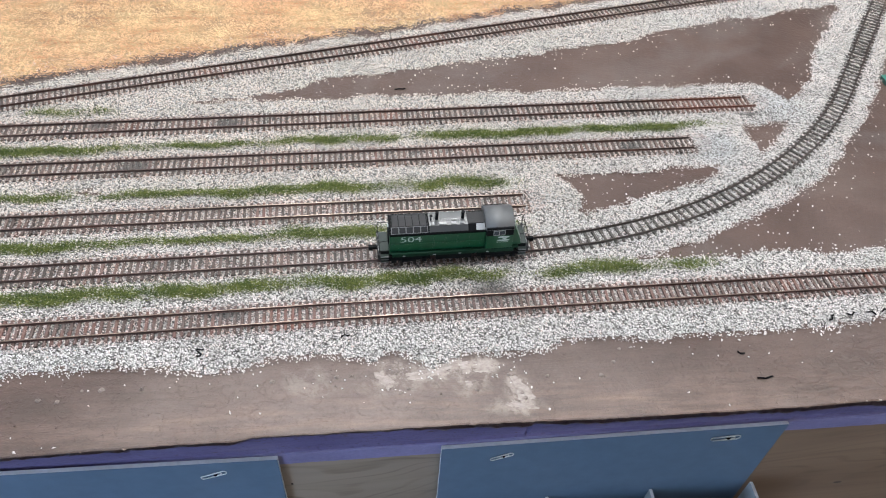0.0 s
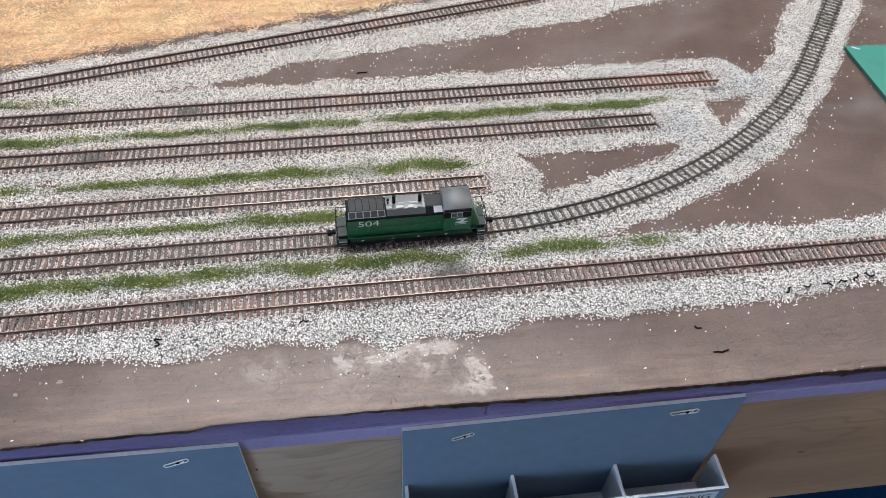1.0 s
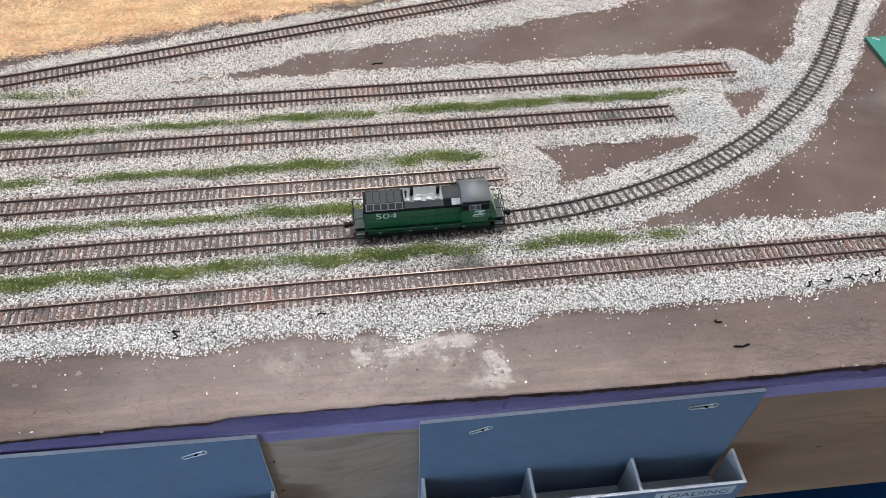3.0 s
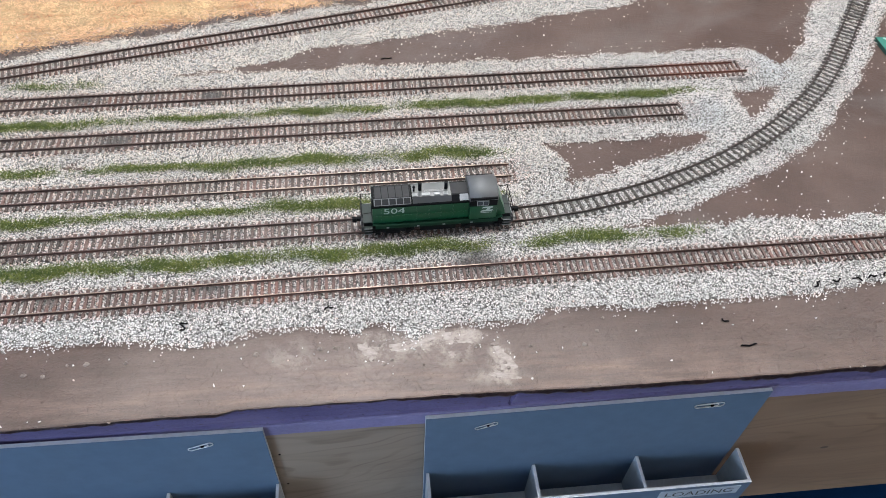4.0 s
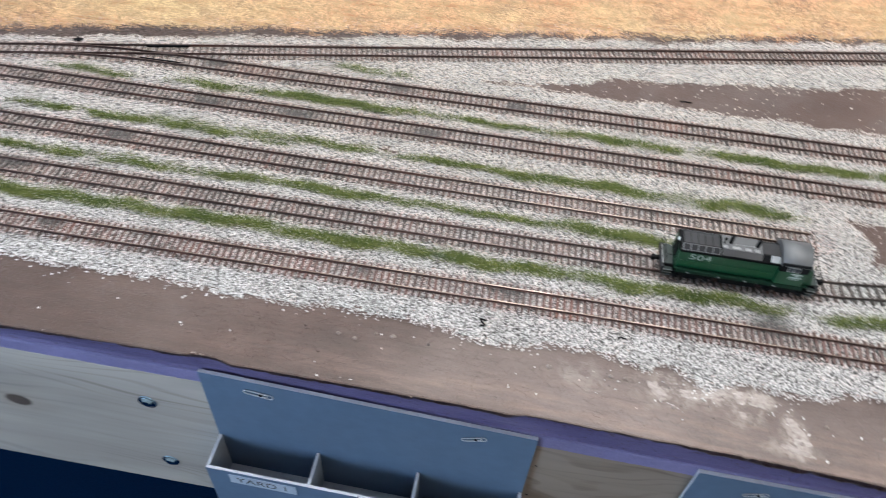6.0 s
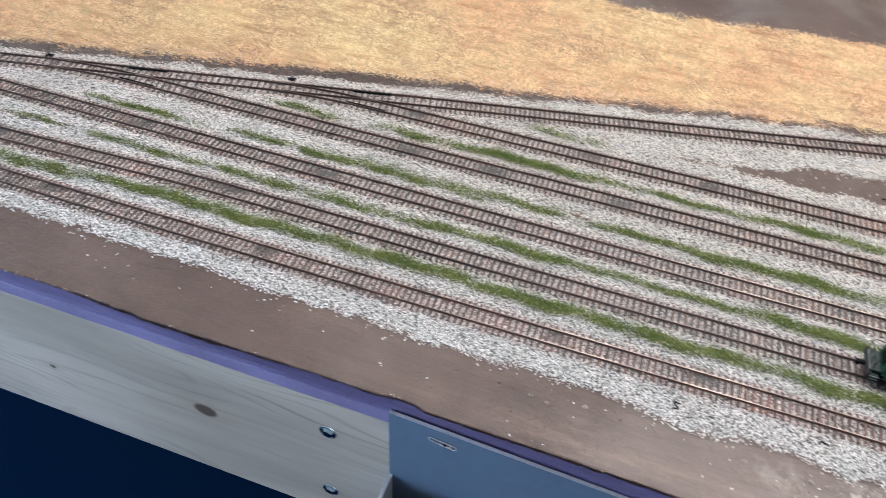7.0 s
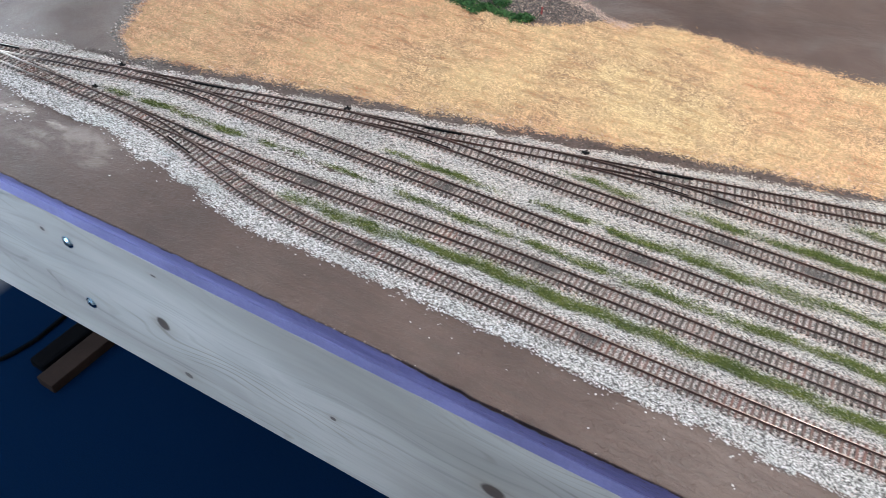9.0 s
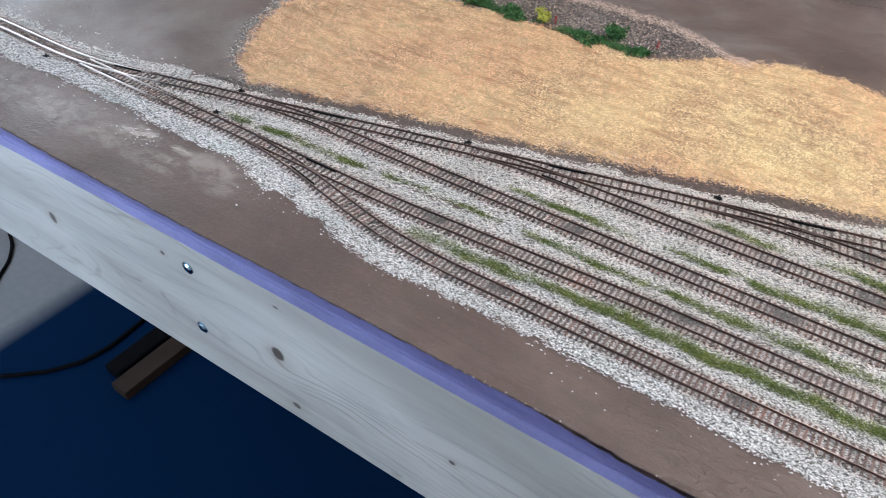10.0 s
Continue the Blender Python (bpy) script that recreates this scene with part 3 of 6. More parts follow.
def tube(points, r, seg=6):
    """A round wire through points."""
    bm = bmesh.new()
    pts = [Vector(p) for p in points]
    rings = []
    for i, p in enumerate(pts):
        d = (pts[min(i + 1, len(pts) - 1)] - pts[max(i - 1, 0)]).normalized()
        side = d.cross(Vector((0, 0, 1)) if abs(d.z) < 0.9 else Vector((1, 0, 0))).normalized()
        up = side.cross(d)
        rings.append([bm.verts.new(p + r * (math.cos(a) * side + math.sin(a) * up)) for a in (2 * math.pi * k / seg for k in range(seg))])
    for a, b in zip(rings, rings[1:]):
        for k in range(seg):
            bm.faces.new((a[k], a[(k + 1) % seg], b[(k + 1) % seg], b[k]))
    bm.faces.new(rings[0][::-1])
    bm.faces.new(rings[-1])
    return bm


def prism(profile, x0, x1, index=0, bm=None):
    """A closed (y, z) profile drawn out along x."""
    bm = bm or bmesh.new()
    a = [bm.verts.new((x0, y, z)) for y, z in profile]
    b = [bm.verts.new((x1, y, z)) for y, z in profile]
    n = len(profile)
    faces = [bm.faces.new(a[::-1]), bm.faces.new(b)] + [bm.faces.new((a[i], a[(i + 1) % n], b[(i + 1) % n], b[i])) for i in range(n)]
    for f in faces:
        f.material_index = index
    bmesh.ops.recalc_face_normals(bm, faces=bm.faces)
    return bm


def text_mesh(body, size, thin=0.0):
    cu = bpy.data.curves.new("letters", "FONT")
    cu.body, cu.size, cu.offset, cu.align_x, cu.align_y = body, size, -thin, "CENTER", "CENTER"
    ob = bpy.data.objects.new("letters", cu)
    me = bpy.data.meshes.new_from_object(ob)
    bpy.data.objects.remove(ob)
    return me


def lettering(name, body, size, m, material, parent, stretch=1.0, thin=0.0):
    me = text_mesh(body, size, thin)
    me.materials.append(material)
    ob = new(name, me)
    ob.parent = parent
    ob.matrix_basis = m @ Matrix.Diagonal((stretch, 1, 1, 1))
    return ob


def cloud(name, verts, tris, material, label, category):
    """Many loose triangles as one object of stuff."""
    me = bpy.data.meshes.new(name)
    me.vertices.add(len(verts))
    me.vertices.foreach_set("co", verts.astype(np.float32).ravel())
    n = len(tris)
    me.loops.add(n * 3)
    me.loops.foreach_set("vertex_index", tris.astype(np.int32).ravel())
    me.polygons.add(n)
    me.polygons.foreach_set("loop_start", np.arange(n, dtype=np.int32) * 3)
    me.polygons.foreach_set("loop_total", np.full(n, 3, dtype=np.int32))
    me.update(calc_edges=True)
    me.materials.append(material)
    return tagged(new(name, me), label, category, kind="stuff")


# ---- the track plan: straight runs with rounded corners ----


def run(corners, radii, step=0.004):
    """Points along a line of corners rounded by arcs of the given radii."""
    c = [np.array(p, float) for p in corners]
    out = [c[0]]
    for i in range(1, len(c) - 1):
        a, b = c[i - 1] - c[i], c[i + 1] - c[i]
        a, b = a / np.linalg.norm(a), b / np.linalg.norm(b)
        turn = math.pi - math.acos(max(-1, min(1, float(a @ b))))
        t = radii[i - 1] * math.tan(turn / 2)
        p, q = c[i] + a * t, c[i] + b * t
        mid = a + b
        mid = mid / np.linalg.norm(mid)
        centre = c[i] + mid * radii[i - 1] / math.cos(turn / 2)
        for k in range(13):
            w = k / 12
            v = (p - centre) * math.sin((1 - w) * turn) / math.sin(turn) + (q - centre) * math.sin(w * turn) / math.sin(turn) if turn > 1e-3 else p - centre
            out.append(centre + v)
    out.append(c[-1])
    pts = np.array(out)
    s = np.concatenate([[0], np.cumsum(np.linalg.norm(np.diff(pts, axis=0), axis=1))])
    u = np.linspace(0, s[-1], max(2, int(s[-1] / step)))
    return np.stack([np.interp(u, s, pts[:, 0]), np.interp(u, s, pts[:, 1])], 1)


def main_y(x):
    return 0.5473 + 0.2565 * x


ROUTES = {
    "main": run([(-2.65, 0.1065), (-1.650, 0.124), (1.3, main_y(1.3))], [0.75]),
    "lead": run([(-1.650, 0.124), (-1.05, 0.1345), (-0.746, 0.157), (0.08, 0.184), (0.368, 0.1935), (0.72, 0.682)], [1.5, 2.0, 4.0, 0.6]),
    "front": run([(-1.45, 0.1275), (-1.2566, 0.131), (-1.007, 0.079), (-0.1, 0.112), (0.41, 0.125), (1.3, 0.148)], [0.7, 0.7, 4.0, 4.0]),
    "stub_b": run([(-1.52, main_y(-1.52)), (-1.325, 0.2074), (0.105, 0.2475)], [0.75]),
    "stub_c": run([(-1.19, main_y(-1.19)), (-0.9973, 0.2915), (0.316, 0.3348)], [0.75]),
    "stub_d": run([(-0.91, main_y(-0.91)), (-0.7137, 0.3642), (0.41, 0.4103)], [0.75]),
}
SPLITS = {"lead": "main", "front": "lead", "stub_b": "main", "stub_c": "main", "stub_d": "main"}   # branch, from
GAUGE, PITCH = 0.0172, 0.0062
TIE_TOP, RAIL_H = 0.0013, 0.0024


def tangents(p):
    d = np.gradient(p, axis=0)
    return d / np.linalg.norm(d, axis=1)[:, None]


def gap_to(p, other):
    """The distance of every point of p to the nearest point of another run."""
    return np.array([np.linalg.norm(other - q, axis=1).min() for q in p])


def along(p, step, zones):
    """Places along a run at even steps, wider apart where x lies in a zone."""
    s = np.concatenate([[0], np.cumsum(np.linalg.norm(np.diff(p, axis=0), axis=1))])
    u, at = [], 0.0
    while at < s[-1]:
        u.append(at)
        x = np.interp(at, s, p[:, 0])
        at += step * (1.38 if any(a < x < b for a, b in zones) else 1.0)
    u = np.array(u)
    q = np.stack([np.interp(u, s, p[:, 0]), np.interp(u, s, p[:, 1])], 1)
    t = tangents(p)
    d = np.stack([np.interp(u, s, t[:, 0]), np.interp(u, s, t[:, 1])], 1)
    return q, d


def tie_places(key):
    """Even ties, wider apart under turnouts and on the sectional curve."""
    p = ROUTES[key]
    zones = [(ROUTES[k][0][0] - 0.01, ROUTES[k][int(np.argmax(gap_to(ROUTES[k], p) > 0.031))][0]) for k, o in SPLITS.items() if o == key]
    return along(p, PITCH, zones + ([(0.1, 3.0)] if key == "lead" else []))


# ---- ground masks on a grid of the plan ----
GX, GY, GS = -2.7, -0.08, 0.005
gx, gy = np.meshgrid(np.arange(GX, 1.35, GS), np.arange(GY, 0.95, GS), indexing="ij")
grid = np.stack([gx.ravel(), gy.ravel()], 1)


def field_of(p, left, right):
    """left - d on the left side of a run, right - d on its right."""
    q, n = p[::2], tangents(p)[::2]
    out = np.empty(len(grid))
    for i in range(0, len(grid), 20000):
        g = grid[i:i + 20000]
        d2 = ((g[:, None, 0] - q[None, :, 0]) ** 2 + (g[:, None, 1] - q[None, :, 1]) ** 2)
        k = d2.argmin(1)
        d = np.sqrt(d2[np.arange(len(g)), k])
        side = n[k, 0] * (g[:, 1] - q[k, 1]) - n[k, 1] * (g[:, 0] - q[k, 0])
        out[i:i + 20000] = np.where(side > 0, left, right) - d
    return out.reshape(gx.shape)


def lookup(f, x, y):
    i, j = np.clip((x - GX) / GS, 0, f.shape[0] - 1.001), np.clip((y - GY) / GS, 0, f.shape[1] - 1.001)
    a, b = i.astype(int), j.astype(int)
    u, v = i - a, j - b
    return f[a, b] * (1 - u) * (1 - v) + f[a + 1, b] * u * (1 - v) + f[a, b + 1] * (1 - u) * v + f[a + 1, b + 1] * u * v


def rough_noise(rng, cell):
    """Smooth random values on the plan's grid, -1 to 1, with lumps of about cell metres."""
    nx, ny = int(gx.shape[0] * GS / cell) + 3, int(gx.shape[1] * GS / cell) + 3
    r = rng.uniform(-1, 1, (nx, ny))
    i, j = (gx - GX) / cell, (gy - GY) / cell
    a, b = i.astype(int), j.astype(int)
    u, v = i - a, j - b
    u, v = u * u * (3 - 2 * u), v * v * (3 - 2 * v)
    return r[a, b] * (1 - u) * (1 - v) + r[a + 1, b] * u * (1 - v) + r[a, b + 1] * (1 - u) * v + r[a + 1, b + 1] * u * v


rng = np.random.default_rng(7)
WIDTHS = {"main": (0.036, 0.057), "lead": (0.039, 0.037), "front": (0.044, 0.03), "stub_b": (0.047, 0.045), "stub_c": (0.046, 0.043), "stub_d": (0.0415, 0.047)}
verge = np.interp(gx, [-1.52, -1.4, -1.08, -0.84, -0.63, 0.0], [0.036, 0.027, 0.027, 0.031, 0.036, 0.036])      # where the ballast of the main track ends
straw_edge = np.interp(gx, [-1.4, -1.08, -0.84, -0.63, -0.4, 0.0], [0.044, 0.045, 0.047, 0.052, 0.047, 0.043])
beds = {k: field_of(ROUTES[k], *w) for k, w in WIDTHS.items()}
beds["main"] += np.where(gy < main_y(gx), np.interp(gx, [-0.1, 0.01, 0.107, 0.156, 0.25, 0.4], [0.0, 0.003, 0.01, 0.013, 0.012, 0.006]), 0.0)
beds["main"] -= np.where((gy > main_y(gx)) & (gx > -1.55), 0.036 - verge, 0.0)
BARE = [(0.378, 0.366), (0.386, 0.316), (0.44, 0.37)]      # a bare triangle between the heap and the curve
ballast = np.max(list(beds.values()), axis=0)
front_edge = np.interp(gx, [-2.7, -1.9, -1.64, -1.47, -1.29, -1.25, -1.21, -1.17, -1.09, -1.04, -0.975, -0.935, -0.87, -0.66, -0.52, -0.41, -0.36, -0.25, -0.19, -0.14, -0.097, -0.066, -0.05, -0.03, -0.009, 0.02, 0.067, 0.097, 0.135, 0.22, 0.31, 0.39, 1.3],
                       [0.04, 0.047, 0.068, 0.078, 0.079, 0.074, 0.056, 0.062, 0.046, 0.037, 0.035, 0.042, 0.046, 0.046, 0.05, 0.053, 0.053, 0.055, 0.054, 0.055, 0.063, 0.054, 0.06, 0.06, 0.047, 0.059, 0.053, 0.062, 0.069, 0.068, 0.069, 0.075, 0.09]) + 0.0015
front_track = np.interp(gx, [-2.65, -1.65, -1.2566, -1.007, -0.1, 0.41, 1.3], [0.1065, 0.124, 0.131, 0.079, 0.112, 0.125, 0.148])
ballast = np.maximum(ballast, np.minimum(gy - front_edge, front_track - gy + 0.02))
ballast = np.maximum(ballast, np.minimum(field_of(ROUTES["lead"], 0.05, 0.036), (gy - 0.405) * 0.6))
ballast = np.where((gy > main_y(gx)) & (gx > -1.5), np.minimum(ballast, verge - 0.9686 * (gy - main_y(gx))), ballast)
for mx, my, r in ((0.338, 0.338, 0.047), (0.118, 0.247, 0.043)):      # heaps at the ends of two dead-end tracks
    ballast = np.maximum(ballast, r - np.hypot(gx - mx, gy - my))
bare = np.max([((gx - xa) * (yb - ya) - (gy - ya) * (xb - xa)) / math.hypot(xb - xa, yb - ya) for (xa, ya), (xb, yb) in zip(BARE, BARE[1:] + BARE[:1])], axis=0)
ballast = np.minimum(ballast, bare - 0.002)
ballast += 0.006 * rough_noise(rng, 0.05) + 0.004 * rough_noise(rng, 0.015)
track_gap = -np.max([field_of(p, 0.0, 0.0) for p in ROUTES.values()], axis=0)

field_top = np.interp(gx, [-1.62, -1.5, -1.334, -1.175, -0.96, -0.859, -0.749, -0.634, -0.5, -0.305, -0.134, 1.3], [0.5, 0.62, 0.648, 0.656, 0.657, 0.74, 0.785, 0.763, 0.775, 0.772, 0.808, 0.9])
field_left = np.interp(gy, [0.2, 0.23, 0.259, 0.349, 0.461, 0.55], [-1.34, -1.405, -1.465, -1.532, -1.568, -1.59])
meadow = np.minimum(np.minimum(gy - main_y(gx) - straw_edge, field_top - gy), gx - field_left) + 0.007 * rough_noise(rng, 0.03) + 0.006 * rough_noise(rng, 0.012)
cinder = np.minimum(gy - main_y(gx) - verge, straw_edge + 0.005 - gy + main_y(gx)) + 0.003 * rough_noise(rng, 0.02)
cinder = np.minimum(cinder, gx + 1.48)
ash_top = np.interp(gx, [-1.45, -1.137, -1.073, -0.987, -0.91, -0.85], [0.77, 0.789, 0.793, 0.787, 0.768, 0.735])
ash_low = np.interp(gx, [-1.45, -1.139, -1.035, -0.966, -0.882, -0.85], [0.66, 0.672, 0.672, 0.68, 0.712, 0.728])
ash = np.minimum(np.minimum(gy - ash_low, ash_top - gy), gx + 1.45) + 0.008 * rough_noise(rng, 0.04) + 0.005 * rough_noise(rng, 0.015)
ash = np.minimum(ash, 0.003 - meadow)


def scatter(count, f, rng, soft=0.004, x=(-2.2, 0.95), y=(-0.05, 0.9)):
    """Random places where a mask is positive, thinning over its soft edge."""
    px, py = rng.uniform(*x, count), rng.uniform(*y, count)
    keep = lookup(f, px, py) / soft + 0.5 > rng.uniform(0, 1, count)
    return px[keep], py[keep]


def stones(px, py, pz, size, rng):
    """Small crooked three-sided blocks."""
    n = len(px)
    ang = rng.uniform(0, 2 * np.pi, n)[:, None] + np.array([0, 2.1, 4.2])[None] + rng.uniform(-0.5, 0.5, (n, 3))
    r = size[:, None] * rng.uniform(0.6, 1.25, (n, 3))
    stretch, turn = rng.uniform(0.55, 1.0, n)[:, None], rng.uniform(0, np.pi, n)[:, None]
    lx, ly = r * np.cos(ang), r * np.sin(ang) * stretch
    bx, by = lx * np.cos(turn) - ly * np.sin(turn), lx * np.sin(turn) + ly * np.cos(turn)
    lean = rng.uniform(-0.45, 0.45, (n, 2)) * size[:, None]
    top = rng.uniform(0.45, 0.8, (n, 1))
    h = size[:, None] * rng.uniform(0.2, 0.95, (n, 3))
    v = np.empty((n, 6, 3))
    v[:, :3, 0], v[:, :3, 1], v[:, :3, 2] = px[:, None] + bx, py[:, None] + by, (pz - 0.5 * size)[:, None]
    v[:, 3:, 0], v[:, 3:, 1], v[:, 3:, 2] = px[:, None] + bx * top + lean[:, :1], py[:, None] + by * top + lean[:, 1:], pz[:, None] + h
    f = np.array([[3, 4, 5], [0, 1, 4], [0, 4, 3], [1, 2, 5], [1, 5, 4], [2, 0, 3], [2, 3, 5]])
    return v.reshape(-1, 3), (np.arange(n)[:, None, None] * 6 + f[None]).reshape(-1, 3)


def blades(px, py, pz, length, width, rise, rng):
    """Single narrow leaves that lean at random."""
    n = len(px)
    a = rng.uniform(0, 2 * np.pi, n)
    l = length * rng.uniform(0.5, 1.3, n)
    up = l * np.clip(rng.normal(rise, 0.2, n), 0.05, 0.95)
    out = np.sqrt(np.maximum(l * l - up * up, 0))
    v = np.empty((n, 3, 3))
    w = width * 0.5 * rng.uniform(0.7, 1.4, n)
    sx, sy = -np.sin(a) * w, np.cos(a) * w
    v[:, 0] = np.stack([px + sx, py + sy, pz], 1)
    v[:, 1] = np.stack([px - sx, py - sy, pz], 1)
    v[:, 2] = np.stack([px + np.cos(a) * out, py + np.sin(a) * out, pz + up], 1)
    return v.reshape(-1, 3), np.arange(n * 3).reshape(-1, 3)


# ---- room ----
x0, x1, y0, y1 = ROOM


def structure(name, bm, material, label, category):
    return tagged(part(name, bm, material, None), label, category, kind="structure")


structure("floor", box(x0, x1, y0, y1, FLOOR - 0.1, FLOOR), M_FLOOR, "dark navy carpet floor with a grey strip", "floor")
structure("ceiling", box(x0, x1, y0, y1, CEIL, CEIL + 0.1), M_CEIL, "plain white painted ceiling", "ceiling")
structure("wall_north", box(x0 - 0.1, x1 + 0.1, y1, y1 + 0.1, FLOOR, CEIL), M_WALL, "plain cream painted room wall", "wall")
bm = bmesh.new()
EY0, EY1, EZ0, EZ1 = -0.15, 1.35, -0.05, 1.05
add_box(bm, x1, x1 + 0.1, y0, EY0, FLOOR, CEIL)
add_box(bm, x1, x1 + 0.1, EY1, y1, FLOOR, CEIL)
add_box(bm, x1, x1 + 0.1, EY0, EY1, FLOOR, EZ0)
add_box(bm, x1, x1 + 0.1, EY0, EY1, EZ1, CEIL)
structure("wall_east", bm, M_WALL, "cream painted wall with a window opening", "wall")
win = empty("window_2", pose(x1, 0, 0), "white framed window letting in daylight", "window", kind="structure")
for a, b, c, d in ((EY0, EY0 + 0.05, EZ0, EZ1), (EY1 - 0.05, EY1, EZ0, EZ1), (EY0 + 0.05, EY1 - 0.05, EZ0, EZ0 + 0.05), (EY0 + 0.05, EY1 - 0.05, EZ1 - 0.05, EZ1)):
    part("window_frame", box(0.04, 0.09, a, b, c, d, 0.004), M_FRAME, win)
tagged(part("backdrop", box(x1 + 0.45, x1 + 0.5, EY0 - 0.5, EY1 + 0.5, EZ0 - 0.5, EZ1 + 0.5), M_SKY, None), "pale daylight outside the window", "backdrop", kind="structure")
bm = bmesh.new()
add_box(bm, x0 - 0.1, x0, y0, 0.7, FLOOR, CEIL)
add_box(bm, x0 - 0.1, x0, 1.9, y1, FLOOR, CEIL)
add_box(bm, x0 - 0.1, x0, 0.7, 1.9, FLOOR, 0.5)
add_box(bm, x0 - 0.1, x0, 0.7, 1.9, 1.4, CEIL)
structure("wall_west", bm, M_WALL, "cream painted wall with a small window", "wall")
win = empty("window_3", pose(x0, 0, 0), "small white framed window letting in daylight", "window", kind="structure")
for a, b, c, d in ((0.7, 0.75, 0.5, 1.4), (1.85, 1.9, 0.5, 1.4), (0.75, 1.85, 0.5, 0.55), (0.75, 1.85, 1.35, 1.4)):
    part("window_frame", box(-0.09, -0.04, a, b, c, d, 0.004), M_FRAME, win)
tagged(part("backdrop", box(x0 - 0.5, x0 - 0.45, 0.2, 2.4, 0.0, 1.9), M_SKY, None), "pale daylight outside the window", "backdrop", kind="structure")
bm = bmesh.new()
WX0, WX1, WZ0, WZ1 = -3.4, -1.5, -0.15, 1.05
add_box(bm, x0 - 0.1, WX0, y0 - 0.1, y0, FLOOR, CEIL)
add_box(bm, WX1, x1 + 0.1, y0 - 0.1, y0, FLOOR, CEIL)
add_box(bm, WX0, WX1, y0 - 0.1, y0, FLOOR, WZ0)
add_box(bm, WX0, WX1, y0 - 0.1, y0, WZ1, CEIL)
structure("wall_south", bm, M_WALL, "cream painted wall with a window opening", "wall")
win = empty("window_1", pose(0, y0, 0), "white framed window letting in cool daylight", "window", kind="structure")
for a, b, c, d in ((WX0, WX0 + 0.05, WZ0, WZ1), (WX1 - 0.05, WX1, WZ0, WZ1), (WX0 + 0.05, WX1 - 0.05, WZ0, WZ0 + 0.05), (WX0 + 0.05, WX1 - 0.05, WZ1 - 0.05, WZ1), (-2.47, -2.43, WZ0 + 0.05, WZ1 - 0.05)):
    part("window_frame", box(a, b, -0.08, -0.03, c, d, 0.004), M_FRAME, win)
tagged(part("backdrop", box(WX0 - 0.6, WX1 + 0.6, y0 - 0.5, y0 - 0.45, WZ0 - 0.5, WZ1 + 0.5), M_SKY, None), "pale daylight outside the window", "backdrop", kind="structure")


def ceiling_light(x, y):
    ob = empty("ceiling_light", pose(x, y, CEIL), "long white ceiling light panel, lit", "lamp", "ceiling light panels")
    part("frame", box(-0.6, 0.6, -0.16, 0.16, -0.03, 0, 0.004), M_FRAME, ob)
    part("diffuser", box(-0.57, 0.57, -0.13, 0.13, -0.036, -0.0301), M_DIFFUSER, ob)


# the last panel, at (1.5, -1.2), is added to house the warm fill
for px, py in PANELS + [(1.5, -1.2)]:
    ceiling_light(px, py)

# ---- the layout table ----
TX0, TX1, TY1 = -2.7, 1.35, 1.5


def fascia_y(x):
    """The front of the pine boards: two runs that meet at a slight angle."""
    return 0.0018 + (0.0289 if x < -0.3 else 0.0085) * (x + 0.3)


RIM_AT = [-2.7, -1.6, -1.46, -1.36, -1.21, -1.0, -0.89, -0.76, -0.68, -0.6, -0.52, -0.442, -0.432, -0.422, -0.405, -0.33, -0.225, -0.168, -0.152, -0.05, 0.02, 0.13, 0.3, 0.35, 1.35]
RIM_IS = [-0.083, -0.0505, -0.048, -0.044, -0.039, -0.030, -0.026, -0.0195, -0.0205, -0.0175, -0.014, -0.0115, -0.0085, -0.0085, -0.012, -0.010, -0.0072, -0.007, -0.0045, -0.004, -0.003, -0.0048, -0.004, -0.002, 0.006]
DRIP_AT = [-2.7, -1.6, -1.0, -0.8, -0.72, -0.62, -0.5, -0.43, -0.33, -0.17, -0.15, -0.03, 0.0, 0.33, 0.42, 1.35]
DRIP_IS = [0.004, 0.004, 0.0035, 0.003, 0.009, 0.009, 0.004, 0.006, 0.0075, 0.0075, 0.0035, 0.005, 0.0105, 0.0105, 0.013, 0.012]


def edge_y(x, rough=1.0):
    """The broken front rim of the painted top."""
    w = noise.noise((x * 45, 3, 0)) * 0.0007 + noise.noise((x * 190, 7, 0)) * 0.0005 + max(0, noise.noise((x * 28, 11, 0)) - 0.4) * 0.005 - max(0, noise.noise((x * 75, 17, 0)) - 0.35) * 0.003
    return float(np.interp(x, RIM_AT, RIM_IS)) + w * rough


def strip_y(x):
    """The front of the lavender strip under the foam."""
    return float(np.interp(x, [-2.7, -1.64, -1.39, -1.1, -0.8, -0.44, -0.1, 0.35, 1.35], [-0.073, -0.0405, -0.031, -0.0222, -0.0137, -0.0033, 0.001, 0.005, 0.012]))


table = empty("layout_table", pose(0, 0, 0), "brown-painted train layout table on purple foam and pine boards", "table")


def sweep(section, n=1500):
    """A solid drawn along the table: section(x) gives its (y, z) ring."""
    bm = bmesh.new()
    rows = []
    for k in range(n + 1):
        x = TX0 + (TX1 - TX0) * k / n
        rows.append([bm.verts.new((x, y, z)) for y, z in section(x)])
    for a, b in zip(rows, rows[1:]):
        m = len(a)
        for i in range(m):
            bm.faces.new((a[i], b[i], b[(i + 1) % m], a[(i + 1) % m]))
    bm.faces.new(rows[0])
    bm.faces.new(rows[-1][::-1])
    bmesh.ops.recalc_face_normals(bm, faces=bm.faces)
    return bm


